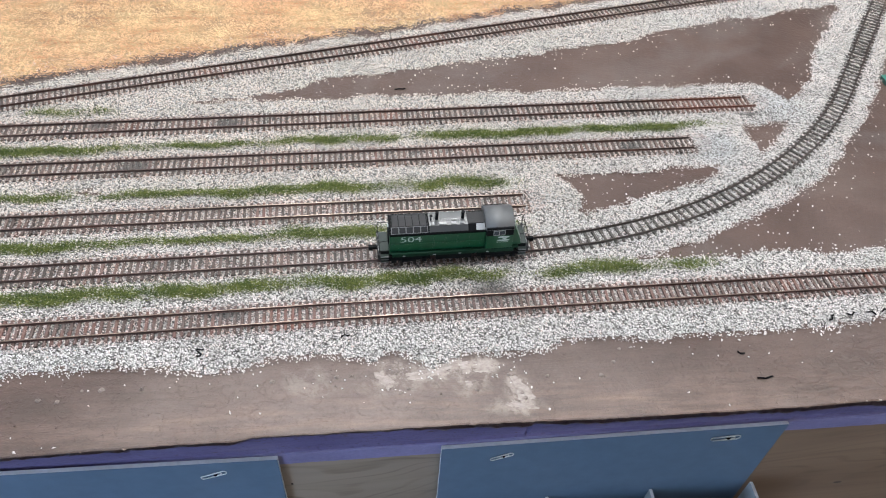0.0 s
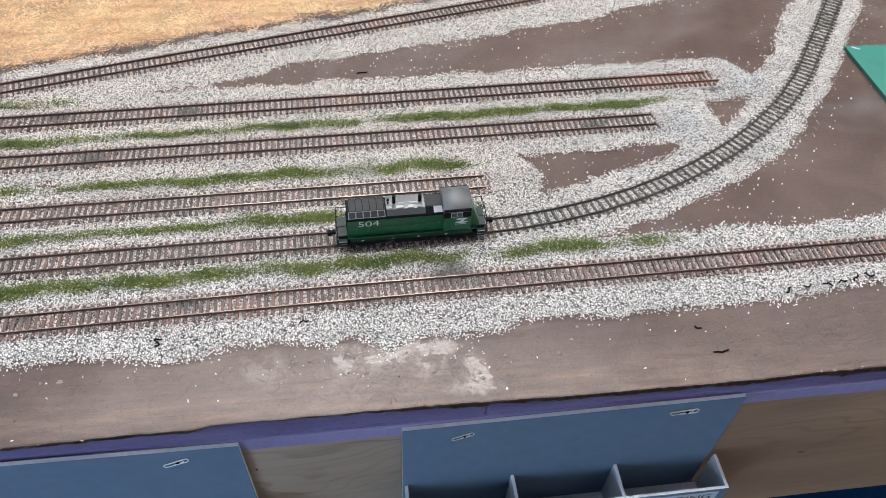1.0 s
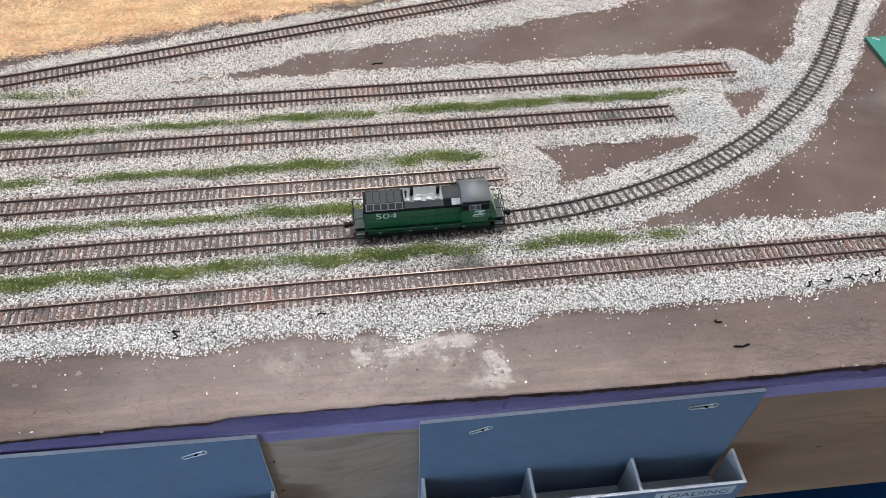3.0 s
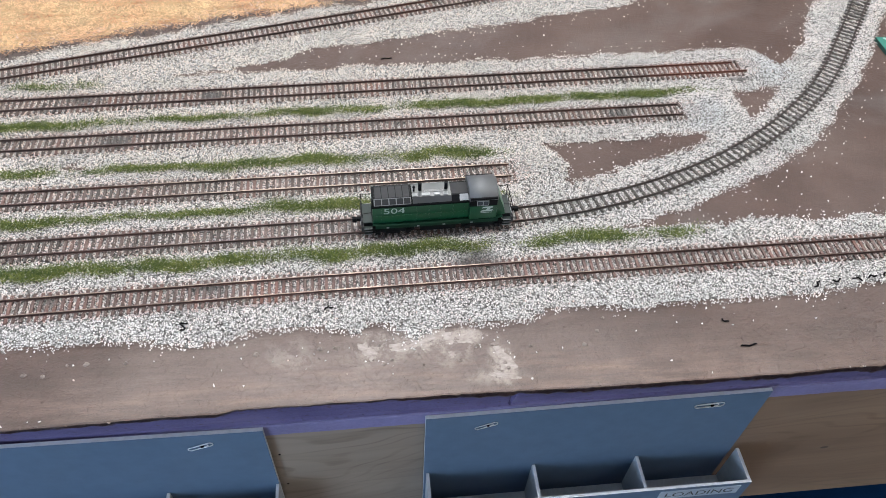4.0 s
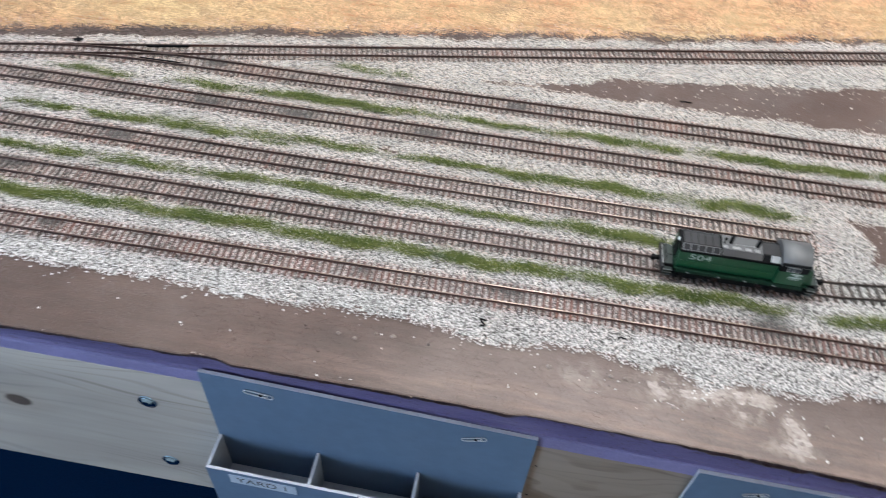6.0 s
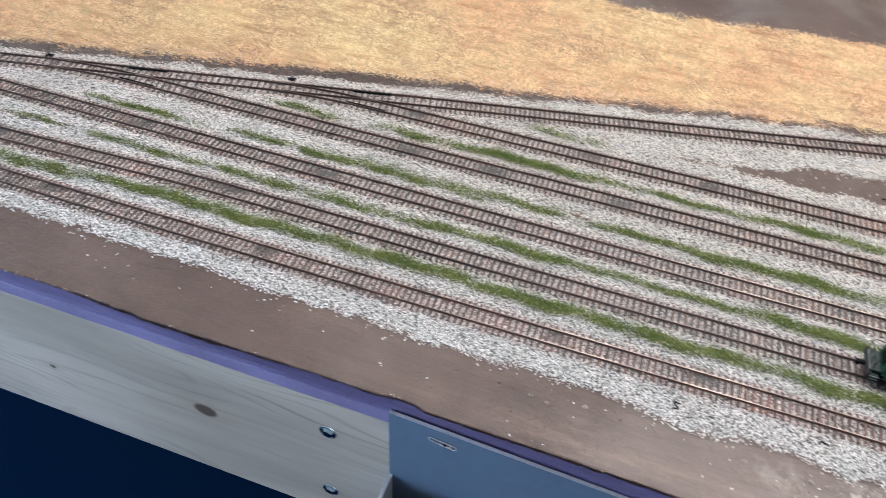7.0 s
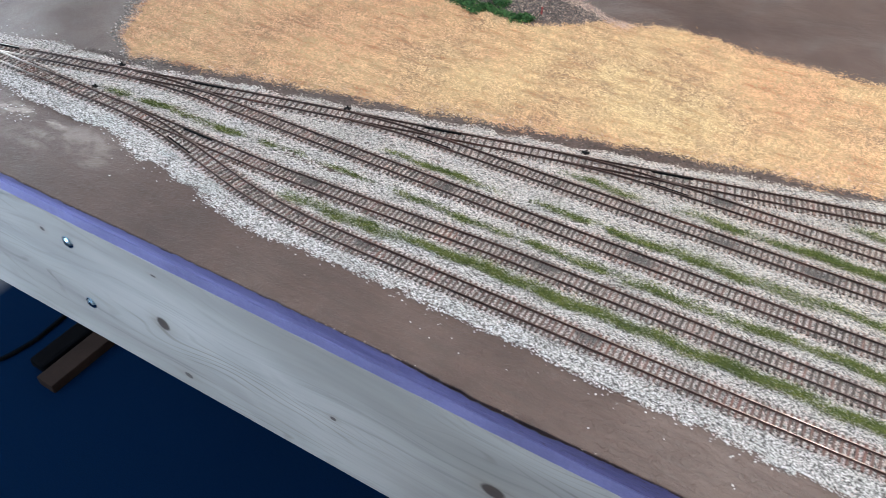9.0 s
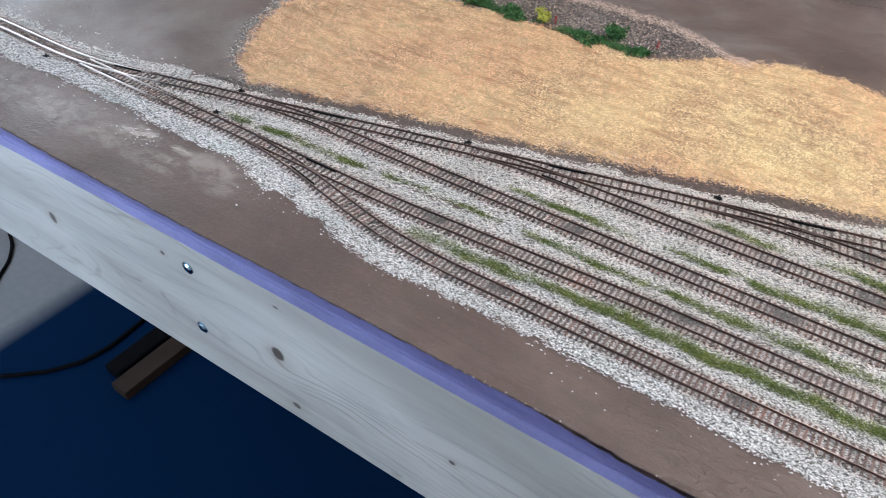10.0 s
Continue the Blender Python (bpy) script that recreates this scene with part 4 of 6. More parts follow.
def painted_section(x):
    e, d = edge_y(x), float(np.interp(x, DRIP_AT, DRIP_IS))
    d *= 1 + 0.35 * noise.noise((x * 30, 2, 4)) + 0.25 * noise.noise((x * 120, 9, 4))
    sag = 0.0012 * noise.noise((x * 60, 5, 1)) + 0.0004 * noise.noise((x * 170, 8, 1))
    return ((TY1, -0.002), (e + 0.0012, -0.002), (e, -0.0028), (e + 0.0004 + sag, -0.0028 - d * 0.6), (e + 0.0022 + sag, -0.003 - d), (TY1, -0.003 - d))


def foam_section(x):
    e, s = edge_y(x, 0.5), strip_y(x)
    chew = 0.0006 * noise.noise((x * 50, 1, 6)) + 0.00025 * noise.noise((x * 210, 4, 6)) + 0.003 * max(0, noise.noise((x * 33, 12, 6)) - 0.45)
    split = 0.0035 * max(0.0, 1 - abs(x - 0.068) / 0.0012)
    mid = 0.45 * (e + 0.003) + 0.55 * (s + 0.002)
    return ((TY1, -0.0035), (e + 0.003, -0.0035), (e + 0.003 + chew + split, -0.008), (mid + chew + split, -0.024), (s + 0.0022 + 0.6 * chew + split, -0.037), (s + 0.0015, -0.0412), (TY1, -0.0412))


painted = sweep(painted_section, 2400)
# side and downward faces get the dark colour that holds the rim's shade
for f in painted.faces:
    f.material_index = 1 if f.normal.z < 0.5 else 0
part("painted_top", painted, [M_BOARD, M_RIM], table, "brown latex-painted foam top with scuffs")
part("foam_layer", sweep(foam_section, 2000), M_FOAM, table, "cut purple foam edge")
part("seam", tube([(-0.95 + 0.05 * k, 1.035 + 0.0095 * k + 0.003 * math.sin(k * 1.7), -0.0022) for k in range(14)], 0.0011, 6), M_RIM, table, "dark crack in brown paint")


def strip_section(x):
    s = strip_y(x) + 0.0004 * noise.noise((x * 25, 2, 9)) + 0.0003 * noise.noise((x * 110, 2, 9))
    low = -0.0595 + 0.0006 * noise.noise((x * 20, 5, 9))
    return ((TY1, -0.0415), (s + 0.002, -0.0413), (s + 0.0005, -0.0419), (s, -0.0434), (s, low + 0.0012), (s + 0.001, low), (TY1, low))


bm = sweep(strip_section, 900)
part("base_sheet", bm, M_LAVENDER, table, "lavender-painted base strip under the foam")


def fascia(xa, xb, z0, z1):
    bm = bmesh.new()
    ya, yb = fascia_y(xa), fascia_y(xb)
    v = [bm.verts.new(p) for p in ((xa, ya, z0), (xb, yb, z0), (xb, yb + 0.019, z0), (xa, ya + 0.019, z0), (xa, ya, z1), (xb, yb, z1), (xb, yb + 0.019, z1), (xa, ya + 0.019, z1))]
    for f in ((0, 1, 5, 4), (1, 2, 6, 5), (2, 3, 7, 6), (3, 0, 4, 7), (4, 5, 6, 7), (3, 2, 1, 0)):
        bm.faces.new([v[i] for i in f])
    bmesh.ops.recalc_face_normals(bm, faces=bm.faces)
    bmesh.ops.bevel(bm, geom=bm.edges[:], offset=0.0015, segments=2, affect="EDGES", profile=0.5)
    return bm


part("fascia_board", fascia(TX0 + 0.02, -0.3, -0.303, -0.0605), M_PINE, table, "knotty grey pine fascia board with bolts")
part("fascia_board", fascia(-0.299, -0.001, -0.303, -0.0605), M_DIM_BROWN_PINE, table, "short pine fascia board, browner partly for weaker daylight")
part("fascia_board", fascia(0.0, TX1 - 0.02, -0.303, -0.0605), M_WARM_LIT_PINE, table, "pine fascia board with warm light put into its brown")
part("side_board", box(TX1 - 0.04, TX1 - 0.02, 0.06, TY1 - 0.02, -0.3, -0.063), M_PINE, table)
part("side_board", box(TX0 + 0.02, TX0 + 0.04, -0.03, TY1 - 0.02, -0.3, -0.063), M_PINE, table)
part("back_board", box(TX0 + 0.04, TX1 - 0.04, TY1 - 0.04, TY1 - 0.02, -0.3, -0.063), M_PINE, table)


def bolt(x, z):
    y = fascia_y(x)
    bm = cyl((x, y, z), (x, y - 0.0012, z), 0.0098, 0.0092, 18)
    add_cyl(bm, (x, y - 0.0012, z), (x, y - 0.0032, z), 0.0082, 0.0045, 18)
    part("bolt", bm, M_ZINC, table, "shiny zinc bolt head")


for bx, bz in ((-0.506, -0.117), (-0.512, -0.245), (-1.271, -0.104), (-1.278, -0.222)):
    bolt(bx, bz)
for nz in (-0.101, -0.164, -0.215):
    part("nail", cyl((-0.133, fascia_y(-0.133) + 0.001, nz), (-0.133, fascia_y(-0.133) - 0.0004, nz), 0.0011, 0.001, 10), M_RUBBER, table, "dark nail head")
for lx in (-2.3135, -0.5, 0.9):
    for ly in (0.65, 1.3):
        part("leg", box(lx - 0.019, lx + 0.019, ly - 0.045, ly + 0.045, FLOOR + (0.038 if lx < -1.9 else 0), -0.063, 0.002), M_LUMBER, table)
part("foot", box(-2.35, -2.277, 0.203, 1.4, FLOOR, FLOOR + 0.038, 0.003), M_LUMBER, table, "dark wooden foot under a table leg")
CABLE = [(-3.1, -0.25), (-2.85, -0.12), (-2.66, 0.045), (-2.585, 0.12), (-2.53, 0.21), (-2.512, 0.31), (-2.52, 0.43), (-2.56, 0.7), (-2.6, 1.0)]
tagged(part("floor_cable", tube([(x, y, FLOOR + 0.008) for x, y in run(CABLE, [0.3, 0.3, 0.1, 0.15, 0.12, 0.15, 0.2, 0.3], 0.02)], 0.008), M_RUBBER, None), "black cable lying on the navy floor", "cable")
# added black block in place of the dark shade left of the foot
tagged(part("foot_shade_block", box(-2.435, -2.362, 0.235, 0.56, FLOOR, FLOOR + 0.04, 0.012), M_RUBBER, None), "black block standing in for the shade beside the table foot", "adapter")


CORD = [(-3.0, 0.1), (-3.146, 0.275), (-3.2, 0.35), (-3.28, 0.41), (-3.45, 0.48)]
tagged(part("floor_cable", tube([(x, y, FLOOR + 0.007) for x, y in run(CORD, [0.2, 0.2, 0.2], 0.02)], 0.007), M_RUBBER, None), "thin dark cord lying on the grey floor strip", "cable")


# ---- waybill boxes on the fascia ----


def paper_clip(m, parent):
    """A wire clip in its usual three bends, in the x-z plane."""
    w, l = 0.0032, 0.013
    pts = []

    def arc(cx, cz, r, a0, a1):
        for k in range(7):
            a = radians(a0 + (a1 - a0) * k / 6)
            pts.append((cx + r * math.cos(a), 0, cz + r * math.sin(a)))
    pts.append((-0.006, 0, w))
    arc(l - 0.003, 0, w, 90, -90)
    arc(-l + 0.002, 0.0006, w * 0.8, 270, 90)
    arc(l - 0.007, 0.0004, w * 0.62, 90, -90)
    pts.append((-0.004, 0, -w * 0.6))
    ob = part("paper_clip", tube(pts, 0.00055, 6), M_WIRE, parent, "bent steel paper clip")
    ob.matrix_basis = m
    part("pin", cyl((0.002, 0.001, 0.0008), (0.002, -0.0012, 0.0008), 0.0021, 0.0016, 10), M_RUBBER, ob)


def card_box(x, W, top, rise, rim, clips, label, words, inset=0.0, spread=0.0):
    """A tall back card with three open pockets low on its front."""
    turn = pose(x, strip_y(x) - 0.0004, top, 0, 0, math.degrees(math.atan((strip_y(x + 0.305) - strip_y(x)) / 0.305)))
    ob = empty("card_box", turn, label, "card box", "card boxes on the fascia")
    T = 0.0035
    deep = 0.036
    low = rim - 0.088
    bm = box(0, W, -T, 0, low, 0)
    for v in bm.verts:
        if v.co.z > -0.01 and v.co.x > 0.1:
            v.co.z += rise
    bmesh.ops.recalc_face_normals(bm, faces=bm.faces)
    bm.faces.ensure_lookup_table()
    for f in bm.faces:
        f.material_index = 0 if abs(f.normal.y) > 0.5 else 1
    part("back_panel", bm, [M_BLUE, M_EDGE], ob)
    for k in range(4):
        px = inset + (W + spread - 0.003) * k / 3
        bm = bmesh.new()
        add_box(bm, px, px + 0.003, -deep, -T - 0.0002, low, rim)
        for f in bm.faces:
            f.material_index = 1 if abs(f.normal.x) < 0.5 else 0
        part("divider", bm, [M_CARD_IN, M_EDGE], ob)
    bm = box(inset, inset + W + spread, -deep - 0.003, -deep - 0.0002, low, rim)
    for f in bm.faces:
        f.material_index = 0 if abs(f.normal.y) > 0.5 else 1
    part("front_panel", bm, [M_BLUE, M_EDGE], ob)
    part("bottom_panel", box(0.003 + inset, inset + W + spread - 0.003, -deep, -T - 0.0002, rim - 0.066, rim - 0.063), M_EDGE, ob)
    for k in range(3):
        a = inset + 0.003 + (W + spread - 0.003) * k / 3 + 0.002
        part("pocket_card", box(a + 0.006, a + 0.086, -deep + 0.004, -deep + 0.0046, rim - 0.0625, rim - 0.025), M_EDGE, ob, "pale waybill card standing in a pocket")
    for cx, cz, tilt, size in clips:
        paper_clip(pose(cx, -T - 0.0012, cz, 0, -tilt, 0) @ Matrix.Scale(size, 4), ob)
    for body, cx, w in words:
        lab = part("label_strip", box(cx - w / 2, cx + w / 2, -deep - 0.0036, -deep - 0.0031, rim - 0.022, rim - 0.005), M_LABEL, ob, "pale label strip with black capitals")
        lettering("lettering", body, 0.0135, pose(cx, -deep - 0.0039, rim - 0.0135, 90, 0, 0), M_INK, lab, 1.15)
    return ob


card_box(-0.004, 0.305, -0.0438, 0.0042, -0.1082, [(0.053, -0.0182, 25, 0.78), (0.252, -0.0118, 5, 1.0)], "blue-grey three-pocket card box with two clips beside bare wood", [("LOADING", 0.264, 0.08)], 0.002, 0.006)
card_box(-0.438, 0.299, -0.0345, -0.0078, -0.1131, [(0.053, -0.0185, -6, 1.0), (0.246, -0.025, 23, 0.85)], "blue-grey three-pocket card box lettered with a yard label", [("YARD 1", 0.055, 0.066)])

# green card lying flat on the layout
panel = empty("green_card", pose(0.602, 0.462, -0.002), "dark green card panel lying on the layout", "card")
bm = box(0, 0.3, -0.25, 0, 0, 0.005)
for f in bm.faces:
    f.material_index = 0 if f.normal.z > 0.5 else 1
part("sheet", bm, [M_GREEN_CARD, M_GREEN_EDGE], panel)
paper_clip(pose(0.012, -0.006, 0.0058, 90, 0, -35) @ Matrix.Scale(0.36, 4), panel)

# ---- ballast, weeds and dry grass ----
bm = bmesh.new()
cells = {}
mound = sum(h * np.exp(-((gx - mx) / r) ** 2 - ((gy - my) / r) ** 2) for mx, my, r, h in ((0.438, 0.405, 0.022, 0.006), (0.35, 0.336, 0.03, 0.007), (0.137, 0.247, 0.028, 0.006)))
step = 1
for i in range(0, gx.shape[0] - step, step):
    for j in range(0, gx.shape[1] - step, step):
        if ballast[i, j] > 0.003 and gx[i, j] > -2.65:
            ring = []
            for a, b in ((i, j), (i + step, j), (i + step, j + step), (i, j + step)):
                if (a, b) not in cells:
                    h = min(ballast[a, b] * 0.12, 0.0007) - 0.0004 + mound[a, b]
                    cells[a, b] = bm.verts.new((gx[a, b], gy[a, b], h - 0.0016))
                ring.append(cells[a, b])
            bm.faces.new(ring)
tagged(part("ballast_bed", bm, M_BED, None), "grey fines under the track ballast", "ballast", kind="stuff")

px, py = scatter(900000, ballast, rng, 0.0035, (-2.1, 0.85), (0.0, 0.78))
near_track = lookup(track_gap, px, py)
size = rng.uniform(0.0005, 0.00098, len(px))
inside = near_track < 0.0165
size[inside] *= 0.9
pz = np.where(inside, rng.uniform(0.0002, 0.0009, len(px)) + 0.0006 * (rng.uniform(0, 1, len(px)) < 0.05), rng.uniform(-0.0003, 0.0008, len(px))) + lookup(mound, px, py)
on_curve = (np.hypot(px - 0.06, py - 0.784) > 0.575) & (px > 0.1) & (py > 0.165)
over_tie = np.zeros(len(px), bool)
for key in ROUTES:
    centre, heading = tie_places(key)
    near = np.nonzero(inside & (px > centre[:, 0].min()) & (px < centre[:, 0].max()))[0]
    order = np.argsort(centre[:, 0])
    i = np.clip(np.searchsorted(centre[order, 0], px[near]), 3, len(order) - 4)
    for o in range(-3, 4):
        c, h = centre[order[i + o]], heading[order[i + o]]
        fore, aside = (px[near] - c[:, 0]) * h[:, 0] + (py[near] - c[:, 1]) * h[:, 1], (py[near] - c[:, 1]) * h[:, 0] - (px[near] - c[:, 0]) * h[:, 1]
        over_tie[near] |= (np.abs(fore) < 0.0013) & (np.abs(aside) < 0.014)
keep = rng.uniform(0, 1, len(px)) < np.where(px < -1.45, 0.7, np.where(py > 0.5, 0.8, 0.95))
keep &= ~(over_tie & (rng.uniform(0, 1, len(px)) < np.where(on_curve, 0.93, 0.12)))      # few stones lie on the ties
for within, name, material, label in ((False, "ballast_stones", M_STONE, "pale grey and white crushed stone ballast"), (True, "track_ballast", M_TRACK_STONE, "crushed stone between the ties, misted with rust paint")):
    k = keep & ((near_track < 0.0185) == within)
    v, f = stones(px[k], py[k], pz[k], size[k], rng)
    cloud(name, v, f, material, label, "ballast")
px, py = scatter(90000, ballast + 0.02, rng, 0.045, (-2.1, 0.85), (0.0, 0.78))
keep = lookup(ballast, px, py) < 0
px, py = px[keep], py[keep]
thin = rng.uniform(0, 1, len(px)) < np.where(py < 0.08, 0.06, 0.2) + 0.3 * (lookup(ballast, px, py) > -0.006)
px, py = px[thin], py[thin]
v, f = stones(px, py, np.full(len(px), -0.0014), rng.uniform(0.0006, 0.0013, len(px)), rng)
cloud("stray_stones", v, f, M_STONE, "loose pale stones strewn on brown paint", "stones")
px, py = np.concatenate([rng.normal(-0.02, 0.055, 40), rng.normal(-1.43, 0.022, 40)]), np.concatenate([rng.normal(0.043, 0.012, 40), rng.normal(0.047, 0.008, 40)])
keep = (lookup(ballast, px, py) < -0.002) & (py > 0.012)
v, f = stones(px[keep], py[keep], np.full(keep.sum(), -0.0016), rng.uniform(0.0006, 0.0013, keep.sum()), rng)
SINGLES = ((-0.067, 0.021), (-0.03, 0.019), (-0.149, 0.016), (-0.334, 0.006), (-0.172, 0.018), (0.083, 0.006), (0.234, 0.001), (0.203, 0.015), (0.345, 0.049), (-0.328, -0.006), (-0.309, -0.004), (-0.3, -0.004), (-0.011, 0.041), (-0.455, 0.016), (-0.457, 0.018), (-0.52, 0.03), (-0.58, 0.005))
sx, sy = np.array(SINGLES).T
v2, f2 = stones(sx, sy, np.full(len(sx), -0.0014), rng.uniform(0.0009, 0.0015, len(sx)), rng)
v, f = np.concatenate([v, v2]), np.concatenate([f, f2 + len(v)])
cloud("glued_stones", v, f, M_STONE, "loose pale stones glued in scuffed paint", "stones")


def blisters(places, rng):
    """Low crater-like rings of paint dried round a pit."""
    k, vs, fs = 11, [], []
    for x, y, r in places:
        turn = rng.uniform(0, 6)
        start = sum(len(q) for q in vs)
        ring = []
        for frac, z in ((0.0, -0.0021), (0.32, -0.0018), (0.62, -0.0006), (0.8, -0.0009), (1.25, -0.0023)):
            a = np.arange(k) * 2 * np.pi / k + turn
            rr = r * frac * rng.uniform(0.75, 1.25, k)
            ring.append(np.stack([x + rr * np.cos(a) * 1.15, y + rr * np.sin(a), np.full(k, z) + rng.uniform(-0.0003, 0.0003, k) * (0.3 < frac < 1)], 1))
        vs.append(np.concatenate(ring))
        for j in range(4):
            for i in range(k):
                a, b, c, d = (start + j * k + i, start + j * k + (i + 1) % k, start + (j + 1) * k + (i + 1) % k, start + (j + 1) * k + i)
                fs += [(d, c, b), (d, b, a)]
    return np.concatenate(vs), np.array(fs)


def crust(x, y, rx, ry, turn, seed):
    """A thin torn flake of plaster with a ragged outline, lying on the paint."""
    rg = np.random.default_rng(seed)
    k, rings = 26, (0.0, 0.45, 0.75, 0.93, 1.0)
    a = np.arange(k) * 2 * np.pi / k
    wave = 1 + 0.22 * np.sin(2 * a + rg.uniform(0, 6)) + 0.16 * np.sin(5 * a + rg.uniform(0, 6)) + 0.2 * rg.uniform(-1, 1, k)
    bm = bmesh.new()
    rows = []
    for q, z in zip(rings, (0.00035, 0.0004, 0.0003, 0.0001, -0.0003)):
        dx, dy = rx * q * wave * np.cos(a), ry * q * wave * np.sin(a)
        c, t = math.cos(radians(turn)), math.sin(radians(turn))
        rows.append([bm.verts.new((x + u * c - w * t, y + u * t + w * c, -0.002 + z + (rg.uniform(-0.00018, 0.00014) if z > 0 else 0))) for u, w in zip(dx, dy)])
    for p0, p1 in zip(rows, rows[1:]):
        for i in range(k):
            bm.faces.new((p1[i], p1[(i + 1) % k], p0[(i + 1) % k], p0[i]))
    part("plaster_scuff", bm, M_CRUST, table, "pale torn plaster scuff")


for n, (x, y, rx, ry, turn) in enumerate(((-0.051, 0.043, 0.006, 0.008, 40), (-0.046, 0.037, 0.004, 0.005, 0), (-0.022, 0.0445, 0.012, 0.004, 8), (-0.006, 0.049, 0.01, 0.004, 30), (0.008, 0.0535, 0.011, 0.0055, 5), (0.019, 0.049, 0.005, 0.005, -40), (0.033, 0.0485, 0.009, 0.0042, -8),
                                          (0.062, 0.031, 0.005, 0.009, 25), (0.065, 0.021, 0.006, 0.008, 20), (0.061, 0.011, 0.011, 0.004, -6), (0.02, 0.034, 0.004, 0.003, 20), (-1.428, 0.05, 0.014, 0.005, 10), (-1.412, 0.058, 0.011, 0.006, 30), (-1.448, 0.0495, 0.007, 0.005, 0), (-1.353, 0.0585, 0.012, 0.003, 5))):
    crust(x, y, rx, ry, turn, 40 + n)
PITS = [(-0.089, 0.047), (-0.04, 0.047), (-0.037, 0.029), (-0.03, 0.032), (0.026, 0.028), (-0.323, 0.038), (-0.308, 0.036), (-0.291, 0.045), (-0.276, 0.045), (-0.245, 0.044), (0.042, 0.041), (0.055, 0.041), (0.087, 0.038), (-0.141, 0.045), (0.155, 0.062), (0.133, 0.036), (0.147, 0.049), (-0.077, 0.047), (0.065, 0.018), (0.063, 0.023)]
v, f = blisters([(x, y, rng.uniform(0.001, 0.0019)) for x, y in PITS], rng)
cloud("paint_blisters", v, f, M_BLISTER, "pale crater-like blisters in brown paint", "blisters")
px, py = rng.uniform(-0.5, 0.45, 24), rng.uniform(-0.03, 0.06, 24)
keep = (lookup(ballast, px, py) < -0.004) & (py > np.array([edge_y(x) for x in px]) + 0.006)
v, f = blisters([(x, y, r) for x, y, r in zip(px[keep], py[keep], rng.uniform(0.0004, 0.0008, keep.sum()))], rng)
cloud("paint_bubbles", v, f, M_BOARD, "small dried bubbles in brown paint", "bubbles")
px = np.concatenate([rng.normal(c, w, n) for c, w, n in ((-0.83, 0.03, 12), (-0.66, 0.01, 5), (-0.56, 0.02, 5), (-0.43, 0.006, 16), (-0.28, 0.02, 6), (0.36, 0.02, 12), (-1.35, 0.05, 5), (-0.775, 0.012, 16), (-0.96, 0.006, 6), (-0.635, 0.008, 8))])
py = np.array([edge_y(x) for x in px]) + rng.uniform(-0.0004, 0.0022, len(px))
v, f = stones(px, py, np.full(len(px), -0.0026), rng.uniform(0.0005, 0.0016, len(px)), rng)
cloud("rim_chips", v, f, M_CHIP, "pale chips caught along the paint rim", "chips")
px, py = rng.uniform(-1.9, 0.9, 3500), rng.uniform(-0.05, 0.075, 3500)
keep = (lookup(ballast, px, py) < -0.002) & (py > np.array([edge_y(x) for x in px]) + 0.002) & (lookup(rough_noise(np.random.default_rng(3), 0.06), px, py) > -0.1)
v, f = stones(px[keep], py[keep], np.full(keep.sum(), -0.0019), 0.0004 + 0.0011 * rng.uniform(0, 1, keep.sum()) ** 3, rng)
cloud("paint_crumbs", v, f, M_BOARD, "small lumps under brown paint", "crumbs")
px, py = scatter(620000, cinder, rng)
v, f = stones(px, py, np.full(len(px), -0.0006), rng.uniform(0.0005, 0.0011, len(px)), rng)
cloud("cinder_strip", v, f, M_CINDER, "dark cinder strip between ballast and dry grass", "cinders")
fringe = np.minimum(0.012 - np.abs(meadow + 0.004), -1.36 - gx) + 0.004 * rough_noise(rng, 0.02)
px, py = scatter(60000, fringe, rng, 0.012, (-1.75, -1.3), (0.2, 0.6))
v, f = stones(px, py, np.full(len(px), -0.0014), rng.uniform(0.0006, 0.0014, len(px)), rng)
cloud("field_grit", v, f, M_GRIT, "mixed dark and pale grit at the field's end", "grit")
px, py = scatter(32000, ash, rng, 0.012, (-1.45, -0.8), (0.63, 0.83))
v, f = stones(px, py, np.full(len(px), -0.0014), rng.uniform(0.0008, 0.002, len(px)), rng)
cloud("cinder_patch", v, f, M_CINDER, "dark grey cinder patch behind the dry grass", "cinders")

# weeds grow in broken strips between the tracks: x from, x to, y at x = 0, slope, half width
WEEDS_BACK = [(-0.50, -0.335, 0.3566, 0.037, 0.006), (-0.285, -0.19, 0.3566, 0.037, 0.004), (-0.16, -0.06, 0.3566, 0.037, 0.006), (-0.04, 0.33, 0.3566, 0.037, 0.006),
              (-0.74, -0.66, 0.352, 0.037, 0.006), (-0.60, -0.52, 0.352, 0.037, 0.006), (-0.42, -0.35, 0.428, 0.048, 0.007)]
WEEDS_MID = [(-0.42, -0.35, 0.277, 0.02, 0.005), (-0.31, -0.20, 0.277, 0.02, 0.004), (-0.20, -0.05, 0.277, 0.02, 0.007), (-0.02, 0.09, 0.277, 0.02, 0.008), (-0.95, -0.80, 0.262, 0.018, 0.005), (-0.75, -0.45, 0.268, 0.018, 0.005),
             (-0.50, -0.30, 0.2129, 0.028, 0.006), (-0.155, 0.08, 0.2129, 0.028, 0.007), (-0.28, -0.16, 0.2129, 0.028, 0.004), (-0.9, -0.52, 0.209, 0.03, 0.005)]
